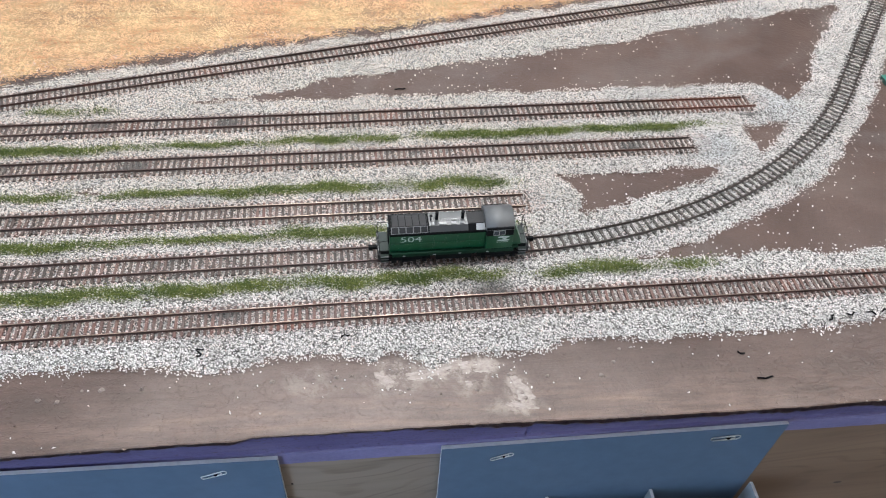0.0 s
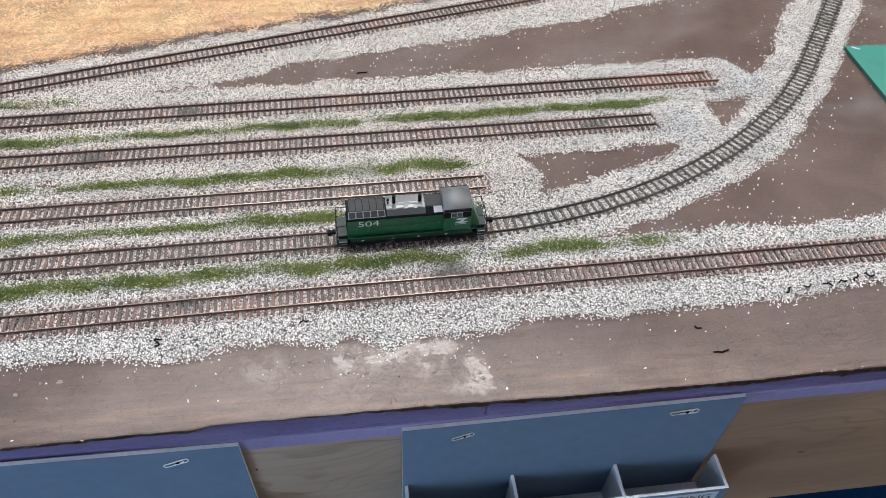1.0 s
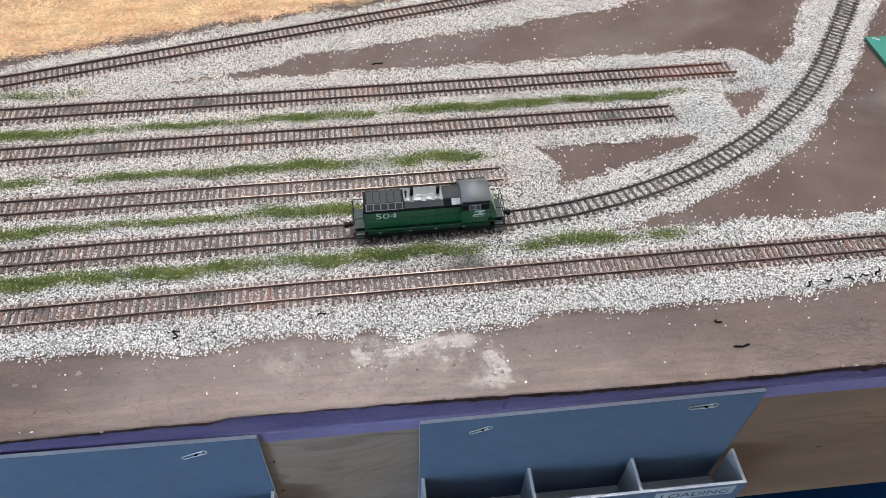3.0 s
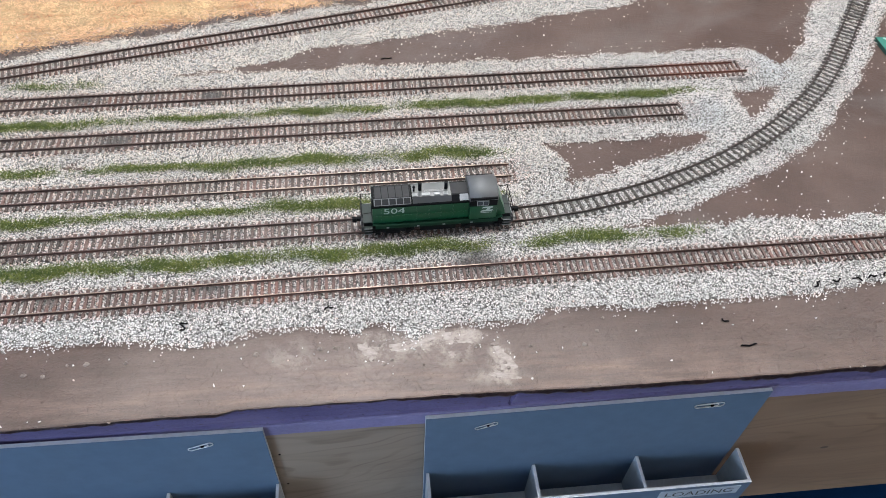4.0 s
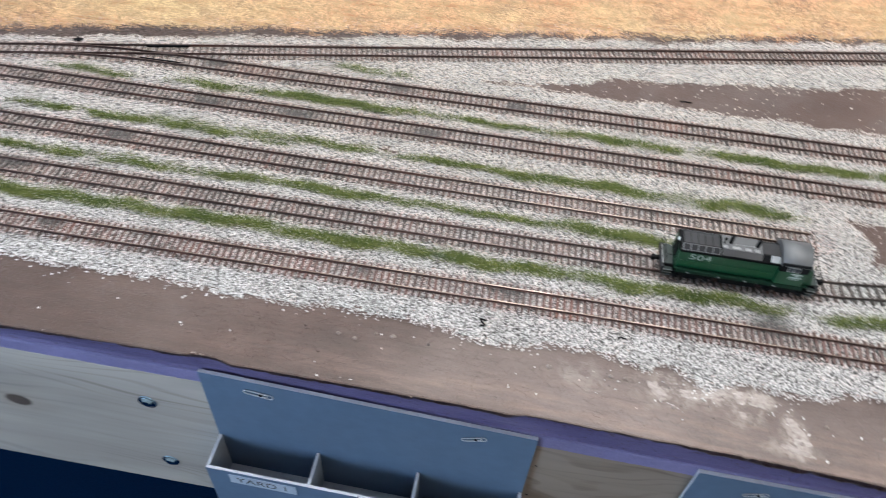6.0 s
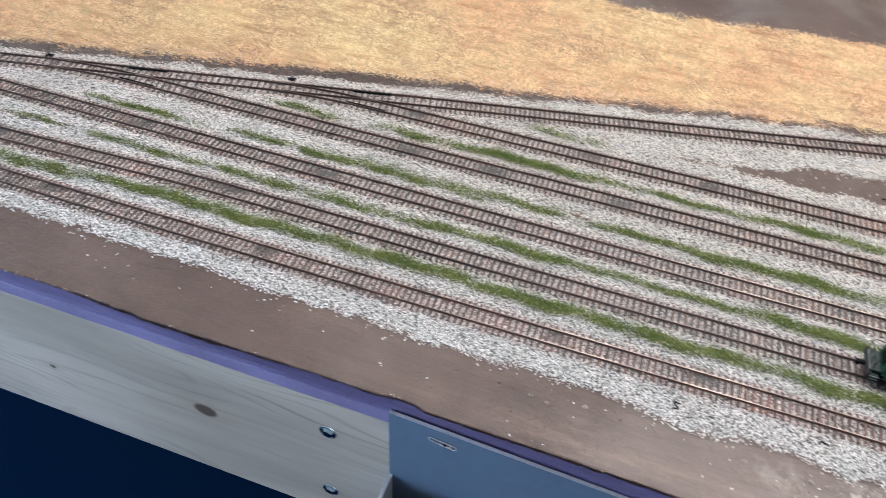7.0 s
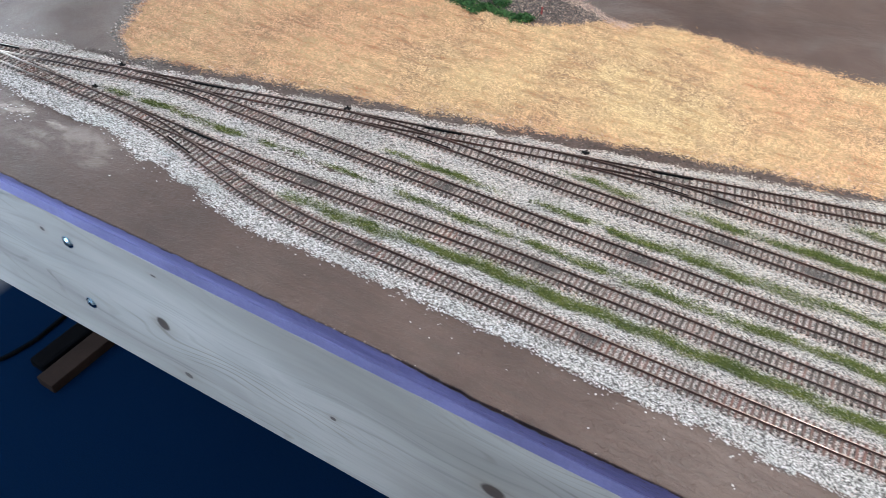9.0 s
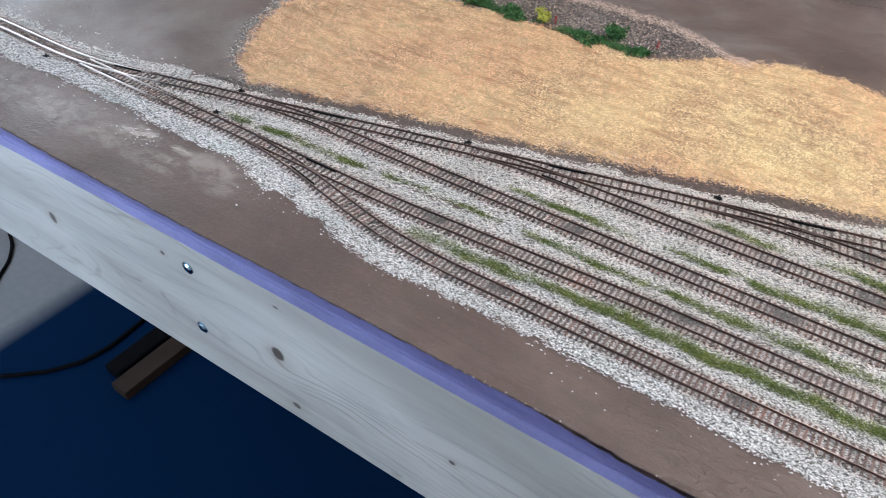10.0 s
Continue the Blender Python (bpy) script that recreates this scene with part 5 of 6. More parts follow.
WEEDS_FRONT = [(-1.37, -1.08, 0.247, 0.068, 0.006), (-1.06, -0.95, 0.215, 0.035, 0.004), (-0.56, -0.14, 0.1503, 0.0253, 0.007), (-0.105, 0.06, 0.1503, 0.0253, 0.0068),
               (0.10, 0.268, 0.1503, 0.0253, 0.007), (-1.0, -0.86, 0.183, 0.0755, 0.008), (-0.86, -0.56, 0.151, 0.033, 0.006)]
WEEDS_THIN = [(-0.6, 0.37, 0.3566, 0.037, 0.0065), (-0.65, 0.1, 0.277, 0.02, 0.0065), (-0.7, 0.09, 0.2129, 0.028, 0.006), (-0.8, 0.05, 0.1503, 0.0253, 0.0075)]
wx, wy = [], []
for xa, xb, c0, c1, half in WEEDS_BACK + WEEDS_MID + WEEDS_FRONT + WEEDS_THIN:
    far = xb < -0.4 and c0 > 0.19
    n = int((xb - xa + 0.04) * half * 2 * (0.37e7 if far else 0.1e7 if xb - xa > 0.7 else 0.43e7))
    x = rng.uniform(xa - 0.02, xb + 0.02, n)
    off = rng.normal(0, half * 0.6, n) + half * (0.22 * np.sin(x * 41 + c0 * 90) + 0.22 * np.sin(x * 97 + c0 * 40))
    clump = lookup(rough_noise(np.random.default_rng(int(1000 * (xa + 3))), 0.022), x, c0 + c1 * x + off)
    keep = (np.minimum(x - xa + 0.02, xb + 0.02 - x) / 0.06 > rng.uniform(0, 1, n)) & (clump + (0.28 if far else 0.45) > rng.uniform(-0.4, 1.1, n))
    wx.append(x[keep]), wy.append((c0 + c1 * x + off)[keep])
wx, wy = np.concatenate(wx), np.concatenate(wy)
v, f = blades(wx, wy, np.full(len(wx), 0.0006), 0.0026, 0.0007, 0.45, rng)
cloud("weeds", v, f, M_WEED, "olive green weeds between the tracks", "weeds")

n = 9000
u = rng.uniform(-1.38, -0.95, n)
off = rng.normal(0, 0.006, n) + 0.664 - 0.01 * (u > -1.0)
keep = lookup(rough_noise(np.random.default_rng(5), 0.03), u, off) > rng.uniform(-0.6, 0.8, n)
v, f = blades(u[keep], off[keep], np.full(keep.sum(), -0.0012), 0.006, 0.0018, 0.5, rng)
cloud("green_verge", v, f, M_LEAF, "low green weeds along the field edge", "weeds")

bm = bmesh.new()
cells = {}
for i in range(0, gx.shape[0] - 1):
    for j in range(0, gx.shape[1] - 1):
        if meadow[i, j] > 0.007:
            ring = []
            for a, b in ((i, j), (i + 1, j), (i + 1, j + 1), (i, j + 1)):
                if (a, b) not in cells:
                    cells[a, b] = bm.verts.new((gx[a, b], gy[a, b], -0.0012 + 0.0008 * noise.noise((gx[a, b] * 30, gy[a, b] * 30, 0))))
                ring.append(cells[a, b])
            bm.faces.new(ring)
tagged(part("grass_mat", bm, M_FIELD, None), "dry yellow grass mat on the layout", "grass", kind="stuff")
px, py = scatter(560000, meadow, rng, 0.013, (-1.7, 0.95), (0.15, 0.9))
v, f = blades(px, py, np.full(len(px), -0.001), 0.0055, 0.0008, 0.25, rng)
cloud("dry_grass", v, f, M_STRAW, "dry straw-yellow grass fibres", "grass")

edge = np.minimum(0.009 - np.abs(gy - ash_top), np.minimum(gx + 1.2, -0.83 - gx)) + 0.008 * rough_noise(rng, 0.02)
px, py = scatter(26000, edge, rng, 0.02, (-1.25, -0.8), (0.7, 0.83))
px2, py2 = scatter(6000, ash, rng, 0.02, (-1.3, -0.8), (0.65, 0.83))
rand_edge = np.minimum(0.008 - np.abs(meadow - 0.012), main_y(gx) + 0.09 - gy) + 0.005 * rough_noise(rng, 0.02)
px3, py3 = scatter(60000, rand_edge, rng, 0.02, (-1.45, 0.3), (0.2, 0.7))
px, py = np.concatenate([px, px2, px3]), np.concatenate([py, py2, py3])
v, f = blades(px, py, np.full(len(px), -0.0006), 0.0055, 0.0009, 0.25, rng)
cloud("pale_straw", v, f, M_PALE_STRAW, "pinkish straw strewn along the grass edges", "grass")
px, py = scatter(70000, meadow + 0.012, rng, 0.03, (-1.75, 0.95), (0.2, 0.9))
keep = (lookup(meadow, px, py) < 0.001) & ((px < -1.3) | (py > main_y(px) + 0.07)) & (rng.uniform(0, 1, len(px)) < 0.5)
v, f = blades(px[keep], py[keep], np.full(keep.sum(), -0.0018), 0.0045, 0.0008, 0.2, rng)
cloud("stray_straw", v, f, M_STRAW, "loose straw strewn past the grass edge", "grass")

# ---- tracks ----
RAIL_PROFILE = [(-0.0011, 0.0), (0.0011, 0.0), (0.001, 0.0003), (0.0003, 0.0005), (0.0003, 0.0016), (0.00055, 0.0018), (0.0005, 0.0024), (-0.0005, 0.0024), (-0.00055, 0.0018), (-0.0003, 0.0016), (-0.0003, 0.0005), (-0.001, 0.0003)]


def rail_mesh(p, offset, z, scale=1.0):
    """A rail beside a run of points: sides painted, head worn."""
    bm = bmesh.new()
    t = tangents(p)
    rings = []
    for q, d in zip(p[::3] if len(p) > 40 else p, t[::3] if len(p) > 40 else t):
        nx, ny = -d[1], d[0]
        rings.append([bm.verts.new((q[0] + nx * (offset + a * scale), q[1] + ny * (offset + a * scale), z + h)) for a, h in RAIL_PROFILE])
    m = len(RAIL_PROFILE)
    for a, b in zip(rings, rings[1:]):
        for k in range(m):
            f = bm.faces.new((a[k], b[k], b[(k + 1) % m], a[(k + 1) % m]))
            f.material_index = 1 if k == 6 else 0
    bm.faces.new(rings[0])
    bm.faces.new(rings[-1][::-1])
    bmesh.ops.recalc_face_normals(bm, faces=bm.faces)
    return bm


def tie_block(bm, m, length):
    """A tie of 20 triangles: a block with chamfered top edges."""
    h = length / 2
    base = [bm.verts.new(m @ Vector(p)) for p in ((-0.00135, -h, -0.0018), (0.00135, -h, -0.0018), (0.00135, h, -0.0018), (-0.00135, h, -0.0018))]
    mid = [bm.verts.new(m @ Vector(p)) for p in ((-0.00135, -h, -0.0003), (0.00135, -h, -0.0003), (0.00135, h, -0.0003), (-0.00135, h, -0.0003))]
    top = [bm.verts.new(m @ Vector(p)) for p in ((-0.00105, -h + 0.0004, 0), (0.00105, -h + 0.0004, 0), (0.00105, h - 0.0004, 0), (-0.00105, h - 0.0004, 0))]
    bm.faces.new(top)
    for a, b in ((base, mid), (mid, top)):
        for k in range(4):
            bm.faces.new((a[k], a[(k + 1) % 4], b[(k + 1) % 4], b[k]))


def tie_mesh(length, name="tie"):
    me = bpy.data.meshes.new(name)
    bm = bmesh.new()
    tie_block(bm, Matrix.Identity(4), length)
    bm.to_mesh(me)
    bm.free()
    me.materials.append(M_TIE)
    return me


TIES = {k: tie_mesh(k * 0.001) for k in range(26, 62, 2)}


TRACK_LABELS = {"main": "main track with rust-brown rails along the dry grass", "lead": "yard track curving away on brown ties", "front": "front yard track with reddish brown ties",
                "stub_b": "short dead-end yard track in pale ballast", "stub_c": "dead-end yard track in pale ballast", "stub_d": "long dead-end yard track ending in rusty rails"}
SINGLE = {"main": (-1.4, 0.42), "lead": (-1.0, 3), "front": (-0.97, 3)}      # where ties are single pieces
rnd = random.Random(11)
for key, p in ROUTES.items():
    track = empty("track", pose(0, 0, 0), TRACK_LABELS[key], "railway track", "model railway tracks")
    own = p
    z = TIE_TOP
    if key in SPLITS:
        gap = gap_to(p, ROUTES[SPLITS[key]])
        own = p[int(np.argmax(gap > 0.0011)):]
        z -= 0.00006
    for side in (-1, 1):
        q = own[own[:, 0] < 0.402] if key == "stub_d" and side > 0 else own
        part("rail", rail_mesh(q, side * GAUGE / 2, z), [M_RAIL, M_RAIL_TOP], track)
    # where a branch lies close to the run it leaves, one set of long ties serves both
    q, d = tie_places(key)
    others = [(k, ROUTES[k]) for k, o in SPLITS.items() if o == key] + ([(SPLITS[key], ROUTES[SPLITS[key]])] if key in SPLITS else [])
    far = bmesh.new()
    for (x, y), (dx, dy) in zip(q, d):
        if not -2.1 < x < 0.9:
            continue
        length, sx, sy, skip = 26 if key == "lead" and x > 0.1 else 30, 0.0, 0.0, False
        for k, o in others:
            dist = np.linalg.norm(o - (x, y), axis=1)
            g = dist.min()
            if g < 0.031 and o[dist.argmin()][0] > ROUTES[k if SPLITS.get(k) == key else key][0][0] + 0.05:
                if SPLITS.get(k) == key:
                    w = o[dist.argmin()] - np.array((x, y))
                    length, sx, sy = min(60, 30 + 2 * int(g * 500)), w[0] / 2, w[1] / 2
                elif k == SPLITS.get(key):
                    skip = True
            elif g < 0.002 and k == SPLITS.get(key):
                skip = True
        if skip:
            continue
        m = pose(x + sx, y + sy, TIE_TOP + rnd.uniform(-0.0002, 0.0001), rnd.uniform(-1, 1), 0, math.degrees(math.atan2(dy, dx)) + rnd.uniform(-1.5, 1.5))
        if SINGLE.get(key, (-3, 3))[0] < x < SINGLE.get(key, (-3, 3))[1]:
            ob = new("tie", TIES[length])
            ob.parent = track
            ob.matrix_basis = m
        else:
            tie_block(far, m, length * 0.001)
    if far.verts:
        tagged(part("tie_strip", far, M_TIE_FAR, track), kind="stuff")
    else:
        far.free()


def turnout(branch):
    """Frog casting, guard rails and throw bar where a branch leaves."""
    p, o = ROUTES[branch], ROUTES[SPLITS[branch]]
    gap = gap_to(p, o)
    i = int(np.argmax(gap > GAUGE))
    c = p[i]
    near = o[np.linalg.norm(o - c, axis=1).argmin()]
    mid = (c + near) / 2
    t = tangents(p)[i]
    s = tangents(o)[np.linalg.norm(o - c, axis=1).argmin()]
    ang = math.degrees(math.atan2(t[1] + s[1], t[0] + s[0]))
    ob = empty("turnout", pose(mid[0], mid[1], TIE_TOP, 0, 0, ang), "dark worn turnout frog and guard rails", "turnout", "ladder turnouts")
    bm = bmesh.new()
    add_box(bm, -0.012, 0.014, -0.0022, 0.0022, 0.0001, 0.0021, 0.0004)
    part("frog", bm, M_RAIL, ob, "worn metal frog casting")
    for sgn in (-1, 1):
        bm = bmesh.new()
        y = sgn * (GAUGE - 0.0022)
        add_box(bm, -0.025, 0.025, y - 0.0007, y + 0.0007, 0.0001, 0.0027, 0.0003)
        part("guard_rail", bm, M_LOCO_BLACK, ob).matrix_basis = pose(0, 0, 0, 0, 0, sgn * 6.5)
    j = int(np.argmax(gap > 0.0011))
    q = p[j]
    bar = part("throw_bar", box(-0.001, 0.001, -0.015, 0.016, -0.0006, 0.0004, 0.0002), M_TIE, ob)
    bar.matrix_basis = pose(mid[0], mid[1], TIE_TOP, 0, 0, ang).inverted() @ pose(q[0], q[1], TIE_TOP, 0, 0, ang)


for key in SPLITS:
    turnout(key)


# ---- locomotive ----


def switcher(m):
    """An end-cab diesel switcher in millimetres, x towards the cab, z from the rail head."""
    ob = empty("locomotive", m @ Matrix.Scale(0.001, 4), "dark green and black model diesel switcher lettered 504", "locomotive")
    deck = 15.0
    part("frame", box(-69, 69, -11.2, 11.2, deck - 5, deck - 0.62, 0.4), M_LOCO_BLACK, ob)
    part("walkway", box(-60.5, 60.5, -16, 16, deck - 0.6, deck, 0.2), M_LOCO_SILL, ob)
    for e in (-1, 1):
        part("platform_edge", box(*sorted((e * 69.6, e * 70.1)), -11.4, 11.4, deck - 0.4, deck + 0.4), M_LOCO_TRIM, ob)
        part("end_platform", box(*sorted((e * 60.6, e * 69.5)), -11.4, 11.4, deck - 0.6, deck + 0.15), M_LOCO_PLATE, ob, "grey worn end platform")
    for s in (-1, 1):
        part("side_sill", box(-58, 56, s * 16 - 0.5, s * 16 + 0.5, deck - 4.5, deck - 0.1, 0.15), M_LOCO_SILL, ob)
    part("hood_side", box(-60, 28.5, -13.2, 13.2, deck, 36.5, 0.5), M_LOCO_GREEN, ob, "green hood sides and front")
    part("hood_roof", prism([(-13.35, 34.6), (-13.35, 36.6), (-8.4, 41.2), (8.4, 41.2), (13.35, 36.6), (13.35, 34.6)], -60.2, 29), M_LOCO_BLACK, ob, "black hood roof with sloped shoulders")
    grille = part("radiator_grille", box(-58, -25, -7.6, 7.6, 41.2, 41.7, 0.1), M_LOCO_DECK, ob)
    for k in range(6):
        part("grille_bar", box(-58 + 6.4 * k, -57.4 + 6.4 * k, -7.6, 7.6, 41.7, 41.9), M_LOCO_BLACK, grille)
    for s in (-1, 1):
        part("shoulder_strip", prism([(s * 12.6, 37.2), (s * 8.2, 41.3), (s * 8.2, 41.7), (s * 13.0, 37.4)], -58.5, -24.8), M_LOCO_TRIM, ob)
        for k in range(5):
            bm = prism([(s * 12.2, 37.8), (s * 8.9, 40.9), (s * 8.9, 41.6), (s * 12.7, 37.9)], -57.6 + 6.6 * k, -51.9 + 6.6 * k)
            part("shoulder_grille", bm, M_LOCO_DECK, ob)
    part("roof_panel", prism([(-12.6, 37.3), (-8.5, 41.2), (8.5, 41.2), (12.6, 37.3), (12.9, 37.6), (8.7, 41.6), (0.0, 42.0), (-8.7, 41.6), (-12.9, 37.6)], -23.5, 12), M_LOCO_ROOF, ob, "satin dark grey roof panel")
    for x, h in ((-16.0, 7.5), (8.0, 7.0)):
        stack = part("exhaust_stack", cyl((x, 0, 41.8), (x, 0, 42.0 + h), 1.7, 1.5, 14), M_LOCO_BLACK, ob)
        part("stack_rim", cyl((x, 0, 42.0 + h), (x, 0, 42.6 + h), 1.8, 1.7, 14), M_LOCO_BLACK, stack)
    for x, w in ((-21, 4.5), (-11, 7), (-1, 5), (7, 4)):
        part("roof_hatch", box(x - w / 2, x + w / 2, -8.0, -4.6, 41.7, 42.5, 0.2), M_LOCO_TRIM, ob)
    part("roof_rail", tube([(-12, -2.4, 41.8), (-12, -2.4, 43.2), (5, -2.4, 43.2), (5, -2.4, 41.8)], 0.35, 6), M_LOCO_TRIM, ob)
    bm = cyl((-21.5, -1.2, 41.5), (-21.5, -1.2, 46.5), 0.9, 0.5, 10)
    add_cyl(bm, (-21.5, -1.2, 46.5), (-21.5, -1.2, 47.8), 1.4, 1.2, 10)
    part("bell", bm, M_LOCO_BLACK, ob)
    part("sand_hatch", prism([(-12.6, 37.4), (-8.6, 41.2), (-8.6, 42.0), (-13.0, 37.9)], 19.5, 27.5), M_LOCO_GREY, ob, "pale grey hatch on the hood shoulder")
    part("hood_end", prism([(-12.0, 37.0), (-7, 41.6), (7, 41.6), (12.0, 37.0)], 12.4, 29), M_LOCO_DECK, ob)
    for k in range(7):
        part("hood_door", box(-52 + 11 * k, -42 + 11 * k, -13.45, -13.0, deck + 2, 33.0, 0.12), M_LOCO_GREEN, ob)
    part("headlight", cyl((-60, 0, 37.5), (-61.2, 0, 37.5), 1.8, 1.6, 14), M_WHITE, ob)
    part("radiator_front", box(-60.8, -60, -7.5, 7.5, deck + 4, 33), M_LOCO_BLACK, ob)
    # cab
    cab = part("cab", box(28.6, 54, -16.0, 16.0, deck, 31.5, 0.4), M_LOCO_GREEN, ob, "green lower cab")
    part("cab_band", box(28.6, 54, -15.9, 15.9, 31.5, 41.5, 0.3), M_LOCO_BLACK, ob, "black window band of the cab")
    roof = [(17.2 * math.sin(radians(a)), 33.8 + 14.4 * math.cos(radians(a))) for a in range(-68, 69, 4)]
    bm = prism(roof + [(15.8, 38.0), (-15.8, 38.0)], 28.1, 54.6)
    for f in bm.faces:
        f.smooth = abs(f.normal.x) < 0.5 and f.normal.z > 0.2
    part("cab_roof", bm, M_CAB_ROOF, ob, "arched dark grey cab roof")
    for s in (-1, 1):
        win = part("side_window", box(35, 46, s * 16.0 - 0.2, s * 16.0 + 0.2, 32.2, 38.4), M_LOCO_SASH, ob, "pale framed sliding cab window")
        for a in (35.6, 40.9):
            part("pane", box(a, a + 4.6, s * 16.2 - 0.12, s * 16.2 + 0.12, 32.9, 37.7), M_GLASS, win)
    bm = bmesh.new()
    ring = [[bm.verts.new((x, y, z)) for x, z in ((54.1, deck), (63.5, deck), (62.4, 21.5), (55.6, 39.8), (54.1, 39.8))] for y in (-12.5, 12.5)]
    bm.faces.new(ring[0]), bm.faces.new(ring[1][::-1])
    for k in range(5):
        bm.faces.new((ring[0][k], ring[1][k], ring[1][(k + 1) % 5], ring[0][(k + 1) % 5]))
    bmesh.ops.recalc_face_normals(bm, faces=bm.faces)
    bmesh.ops.bevel(bm, geom=bm.edges[:], offset=0.5, segments=2, affect="EDGES", profile=0.5)
    part("nose", bm, M_LOCO_GREEN, ob, "sloping green hood end behind the cab")
    for y in (-5.5, 5.5):
        part("nose_stripe", tube([(63.2, y, 20), (56.4, y * 0.5, 38.5)], 0.35, 6), M_DECAL, ob)
    # emblem on the cab side, as plain strokes
    for s in (-1, 1):
        for shape in (((39.6, 29.0), (47.4, 29.0), (49.0, 30.9), (41.4, 30.9)), ((43.4, 26.8), (46.8, 26.8), (48.0, 28.6), (47.4, 29.0), (44.6, 28.6)), ((38.4, 24.6), (47.6, 24.6), (49.8, 26.6), (40.2, 26.6)), ((49.0, 30.9), (47.4, 29.0), (49.6, 29.2), (50.4, 30.3)), ((47.6, 24.6), (50.6, 25.6), (50.4, 27.0), (49.8, 26.6))):
            bm = bmesh.new()
            bm.faces.new([bm.verts.new((x, s * 16.25, z)) for x, z in shape])
            part("emblem_stroke", bm, M_DECAL, ob)
        part("emblem_bar", box(39, 49.5, s * 16.2 - 0.05, s * 16.2 + 0.05, 23.0, 23.5), M_DECAL, ob)
        turn = pose(-40.5, -13.6, 30.0, 90, 0, 0) if s < 0 else pose(-40.5, 13.6, 30.0, 90, 0, 180)
        lettering("road_number", "504", 9.6, turn, M_DECAL, ob, 1.4, 0.03)
    # running gear
    for tx in (-42, 42):
        truck = part("truck", box(tx - 19, tx + 19, -12.8, 12.8, 3.5, 8.5, 0.6), M_LOCO_BLACK, ob)
        for wx_ in (tx - 14, tx + 14):
            for s in (-1, 1):
                part("wheel", cyl((wx_, s * 9.6, 5.2), (wx_, s * 7.2, 5.2), 5.4, 5.6, 20), M_LOCO_BLACK, truck)
                part("journal_box", box(wx_ - 2.4, wx_ + 2.4, s * 15.6 - 0.8, s * 15.6 + 0.8, 2.6, 7.4, 0.4), M_LOCO_BLACK, truck)
        for s in (-1, 1):
            bm = box(tx - 20, tx + 20, s * 14.3 - 0.7, s * 14.3 + 0.7, 4.2, 9.5, 0.4)
            add_box(bm, tx - 7, tx + 7, s * 14.6 - 0.8, s * 14.6 + 0.8, 2.2, 6, 0.4)
            part("side_frame", bm, M_LOCO_BLACK, truck)
    part("fuel_tank", box(-17, 17, -15.2, 15.2, 2.8, 10, 0.8), M_LOCO_BLACK, ob)
    for k, x in enumerate((-48, -20, 4, 30)):
        part("sill_light", box(x, x + 2.4, -16.8, -16.4, 11.2, 12.2), M_LOCO_GREY, ob)
    # end steps, beams, couplers and rails
    for e in (-1, 1):
        part("end_beam", box(*sorted((e * 68.5, e * 71)), -15.5, 15.5, 7.5, 14.2, 0.3), M_LOCO_DECK, ob)
        for s in (-1, 1):
            steps = part("step_well", box(*sorted((e * 61, e * 69)), *sorted((s * 11.5, s * 12.2)), 3.5, 14), M_LOCO_BLACK, ob)
            for h in (4.0, 7.4, 10.8):
                part("step", box(*sorted((e * 61, e * 68.5)), *sorted((s * 12, s * 16)), h, h + 0.7, 0.1), M_LOCO_PLATE, steps)
                part("step_edge", box(*sorted((e * 61, e * 68.5)), *sorted((s * 16, s * 16.35)), h + 0.1, h + 0.8), M_LOCO_TRIM, steps)
            part("handrail", tube([(e * 69.5, s * 14, 15), (e * 69.5, s * 14, 27), (e * 68.8, s * 12.8, 28.4), (e * 61, s * 11.8, 28.4)], 0.35, 6), M_LOCO_BLACK, ob)
            part("stanchion", tube([(e * 69.8, s * 4.5, 15), (e * 69.8, s * 4.5, 26)], 0.35, 6), M_LOCO_BLACK, ob)
        part("end_rail", tube([(e * 69.8, y, 26 - 0.004 * (y * y)) for y in range(-14, 15, 4)], 0.35, 6), M_LOCO_BLACK, ob)
        bm = box(*sorted((e * 70, e * 77)), -1.6, 1.6, 7.0, 10.4, 0.4)
        add_box(bm, *sorted((e * 75, e * 79)), -2.6, 1.4, 6.4, 11.0, 0.6)
        part("coupler", bm, M_LOCO_BLACK, ob)
    for s in (-1, 1):
        part("side_rail", tube([(-58, s * 13.2, 25)] + [(-56 + 10 * k, s * 14.4, 25.5) for k in range(9)] + [(28, s * 13.2, 25)], 0.25, 6), M_LOCO_GREEN, ob)
    return ob


switcher(pose(0.019, 0.1815, TIE_TOP + RAIL_H, 0, 0, 1.9))

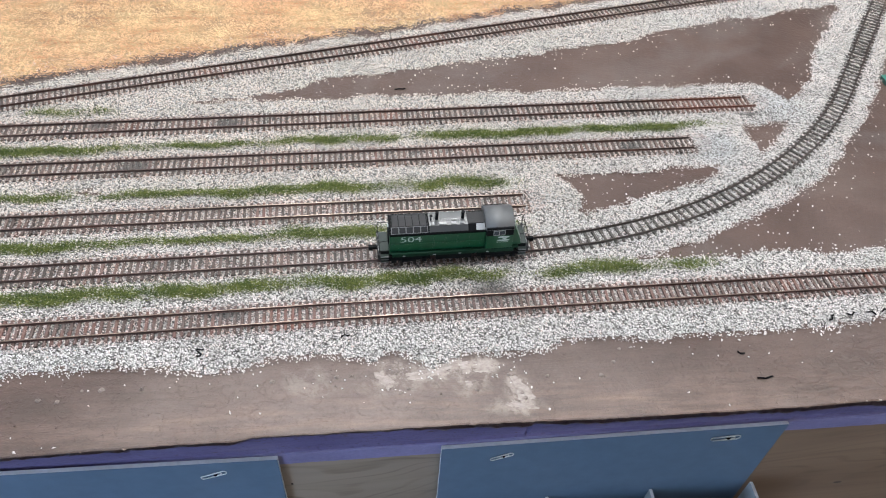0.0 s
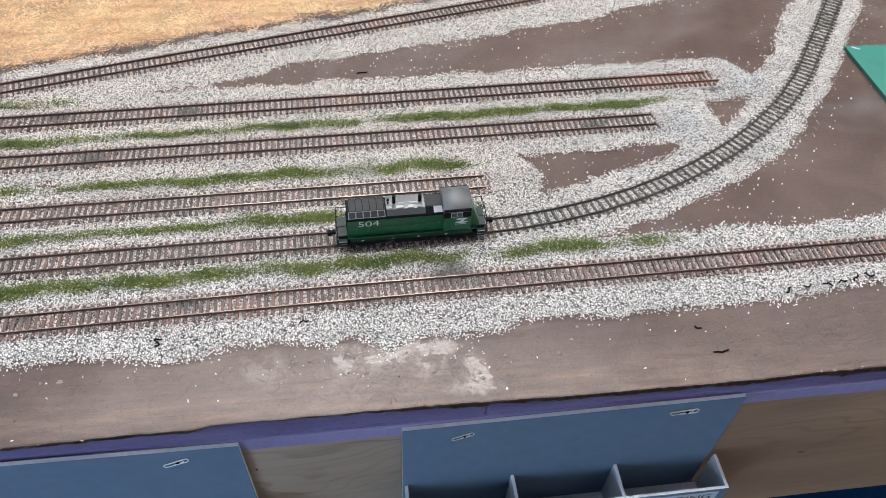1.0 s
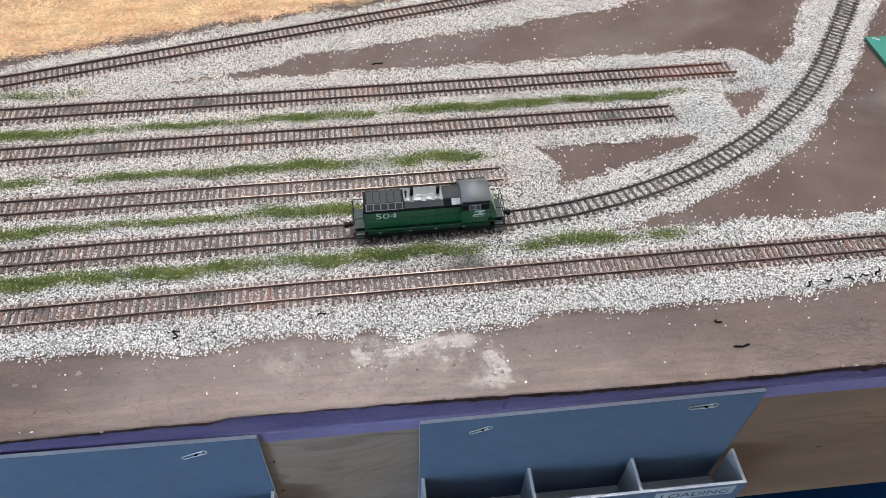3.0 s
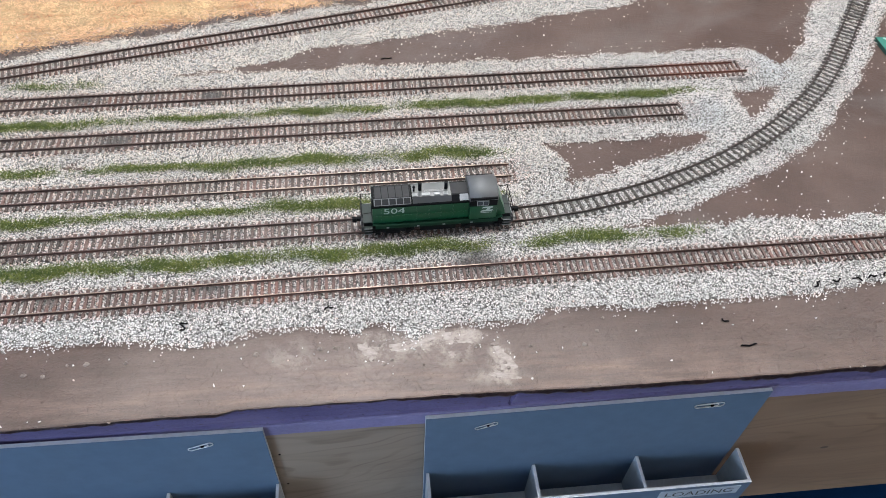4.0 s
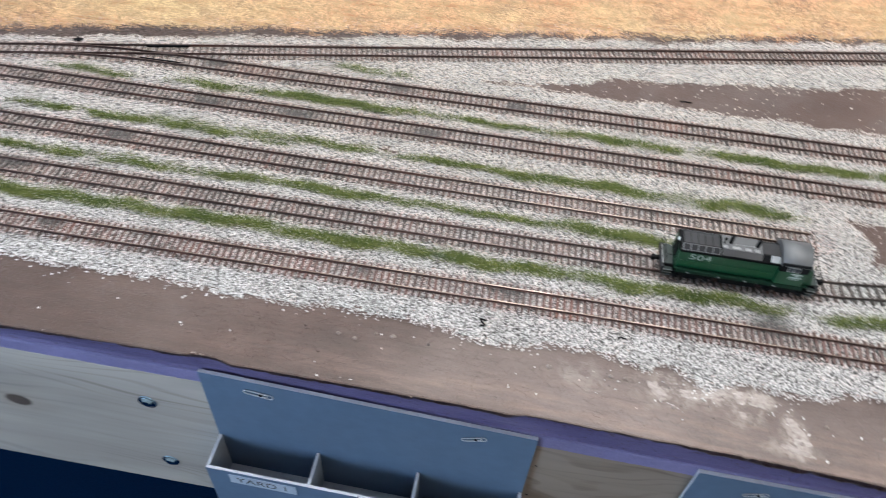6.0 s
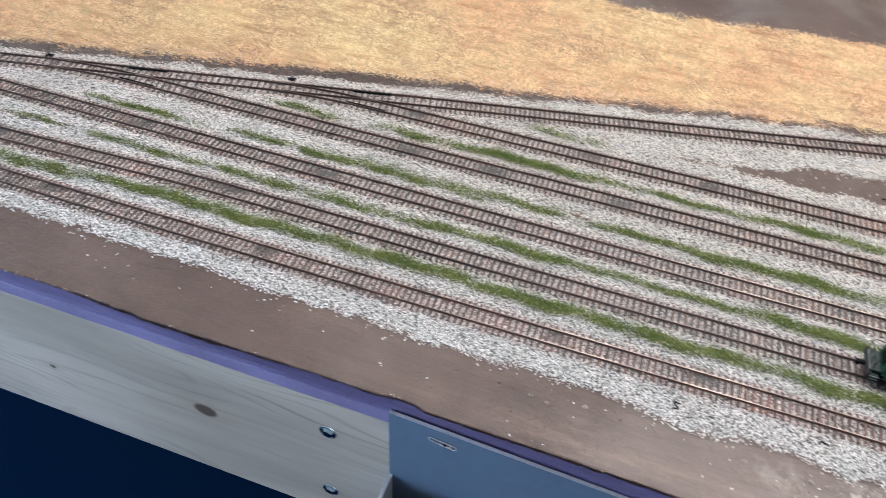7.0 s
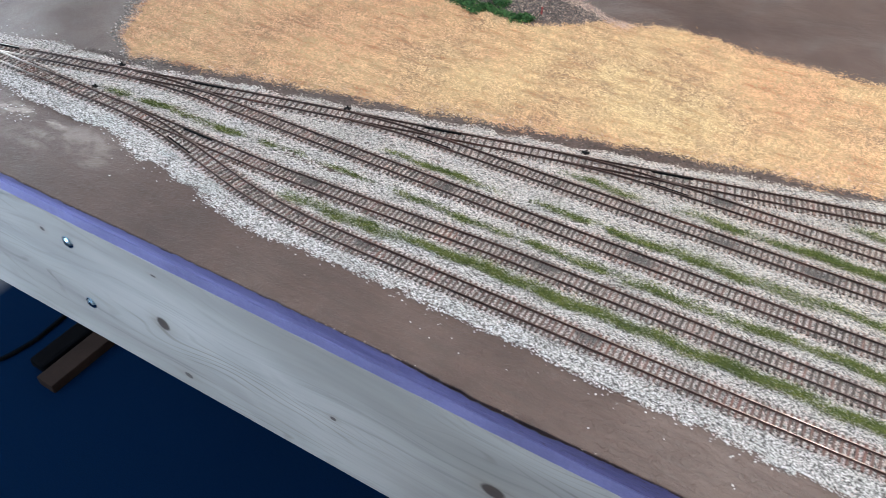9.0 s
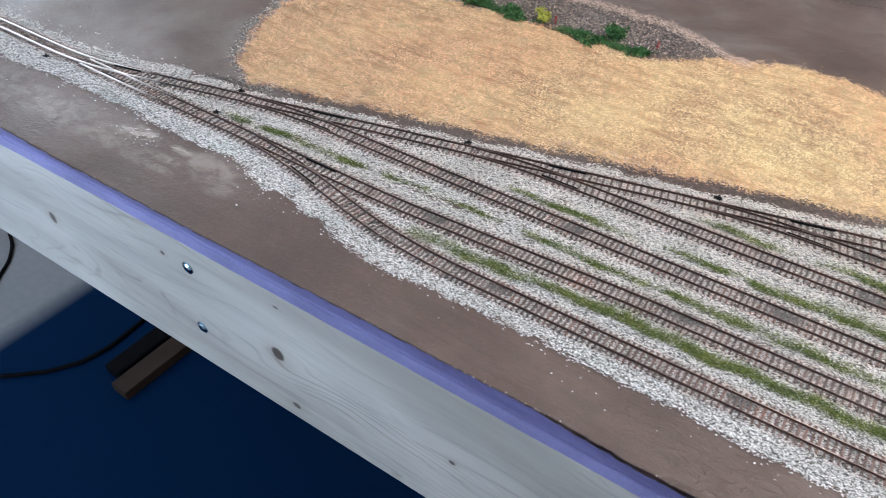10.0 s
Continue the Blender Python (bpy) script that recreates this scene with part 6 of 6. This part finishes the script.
# ---- shrubs, stakes and litter behind the field ----


def shrub(x, y, r, h, material, label, seed):
    """A ragged clump of many small leaves round a few stems."""
    rg = np.random.default_rng(seed)
    n = 700
    lobes = rg.normal(0, 0.45, (6, 3)) * (r, r, h * 0.3) + (0, 0, h * 0.5)
    c = lobes[rg.integers(0, 6, n)] + rg.normal(0, 0.3, (n, 3)) * (r, r, h * 0.5)
    c[:, 2] = np.clip(c[:, 2], 0.0005, None)
    a = rg.normal(0, 1, (n, 3, 3)) * r * 0.13
    v = c[:, None] + a
    v[:, :, 2] = np.maximum(v[:, :, 2], 0)
    ob = empty("shrub", pose(x, y, -0.002), label, "shrub", "shrubs behind the field")
    leaves = cloud("crown", v.reshape(-1, 3), np.arange(n * 3).reshape(-1, 3), material, "", "")
    for k in ("category", "kind", "label"):
        if k in leaves:
            del leaves[k]
    leaves.parent = ob
    part("stem", tube([(0, 0, 0), (0.002, 0.001, h * 0.4), (0.001, 0.003, h * 0.7)], 0.0012), M_LUMBER, ob)


shrub(-1.035, 0.688, 0.017, 0.022, M_LEAF, "dark green round model shrub on dry grass edge", 1)
shrub(-1.16, 0.675, 0.014, 0.018, M_LEAF_Y, "yellow-green model shrub on dry grass edge", 2)
shrub(-1.08, 0.664, 0.018, 0.009, M_LEAF, "low green model shrub on dry grass edge", 3)
shrub(-1.22, 0.668, 0.02, 0.012, M_LEAF, "low green model shrub on dry grass edge", 4)
shrub(-1.29, 0.668, 0.02, 0.016, M_LEAF, "low green model shrub on dry grass edge", 5)
shrub(-0.985, 0.66, 0.016, 0.006, M_LEAF, "flat green model shrub on dry grass edge", 6)
shrub(-1.36, 0.665, 0.02, 0.012, M_LEAF, "low green model shrub on dry grass edge", 7)
for sx, sy in ((-0.966, 0.700), (-1.143, 0.682)):
    tagged(part("stake", cyl((sx, sy, -0.002), (sx + 0.001, sy, 0.011), 0.0016, 0.0014, 8), M_RED, None), "small dull red marker stake", "stake", "red marker stakes")


def switch_stand(x, y, turn):
    """A little black throw box with its post."""
    ob = empty("switch_stand", pose(x, y, -0.001, 0, 0, turn), "small black switch stand beside the main track", "switch stand", "switch stands")
    part("base", box(-0.005, 0.005, -0.003, 0.003, 0, 0.0022, 0.0005), M_LOCO_BLACK, ob)
    part("post", cyl((0.001, 0, 0.0022), (0.001, 0, 0.0062), 0.0014, 0.001, 10), M_LOCO_BLACK, ob)


for sx, sy in ((-1.058, 0.294), (-0.746, 0.378), (-1.398, 0.207), (-1.382, 0.147), (-1.716, 0.1)):
    switch_stand(sx, sy, 14 if sy > 0.2 else 0)


def chip(x, y, l, w, turn, seed, label, z=-0.0022):
    """A curled dark sliver lying on the ground."""
    rg = random.Random(seed)
    pts = [(l * (k / 8 - 0.5), w * math.sin(k * 0.9 + seed) + rg.uniform(-w, w) * 0.4, 0.0006 + rg.uniform(0, 0.001)) for k in range(9)]
    ob = tagged(part("debris", tube(pts, 0.0008, 5), M_RUBBER, None), label, "debris", "dark slivers on the layout")
    ob.matrix_basis = pose(x, y, z, 0, 0, turn)


chip(0.274, 0.025, 0.014, 0.0005, 4, 1, "curled dark sliver lying on brown paint")
chip(0.262, 0.051, 0.006, 0.0008, -30, 2, "small dark sliver lying on brown paint")
chip(-0.203, 0.075, 0.008, 0.003, 60, 3, "dark curl lying in pale ballast", 0.0006)
chip(-0.017, 0.449, 0.013, 0.0003, 2, 4, "short black bar lying on brown paint")
chip(-0.082, 0.086, 0.008, 0.001, 20, 5, "small dark sliver lying in pale ballast", 0.0006)
for k, (sx, sy) in enumerate(((0.40, 0.087), (0.415, 0.089), (0.43, 0.092), (0.445, 0.094), (0.38, 0.086), (0.36, 0.083))):
    chip(sx, sy, 0.009, 0.0012, 10 + 35 * (k % 3 - 1), 10 + k, "dark sliver lying in pale ballast", 0.0006)
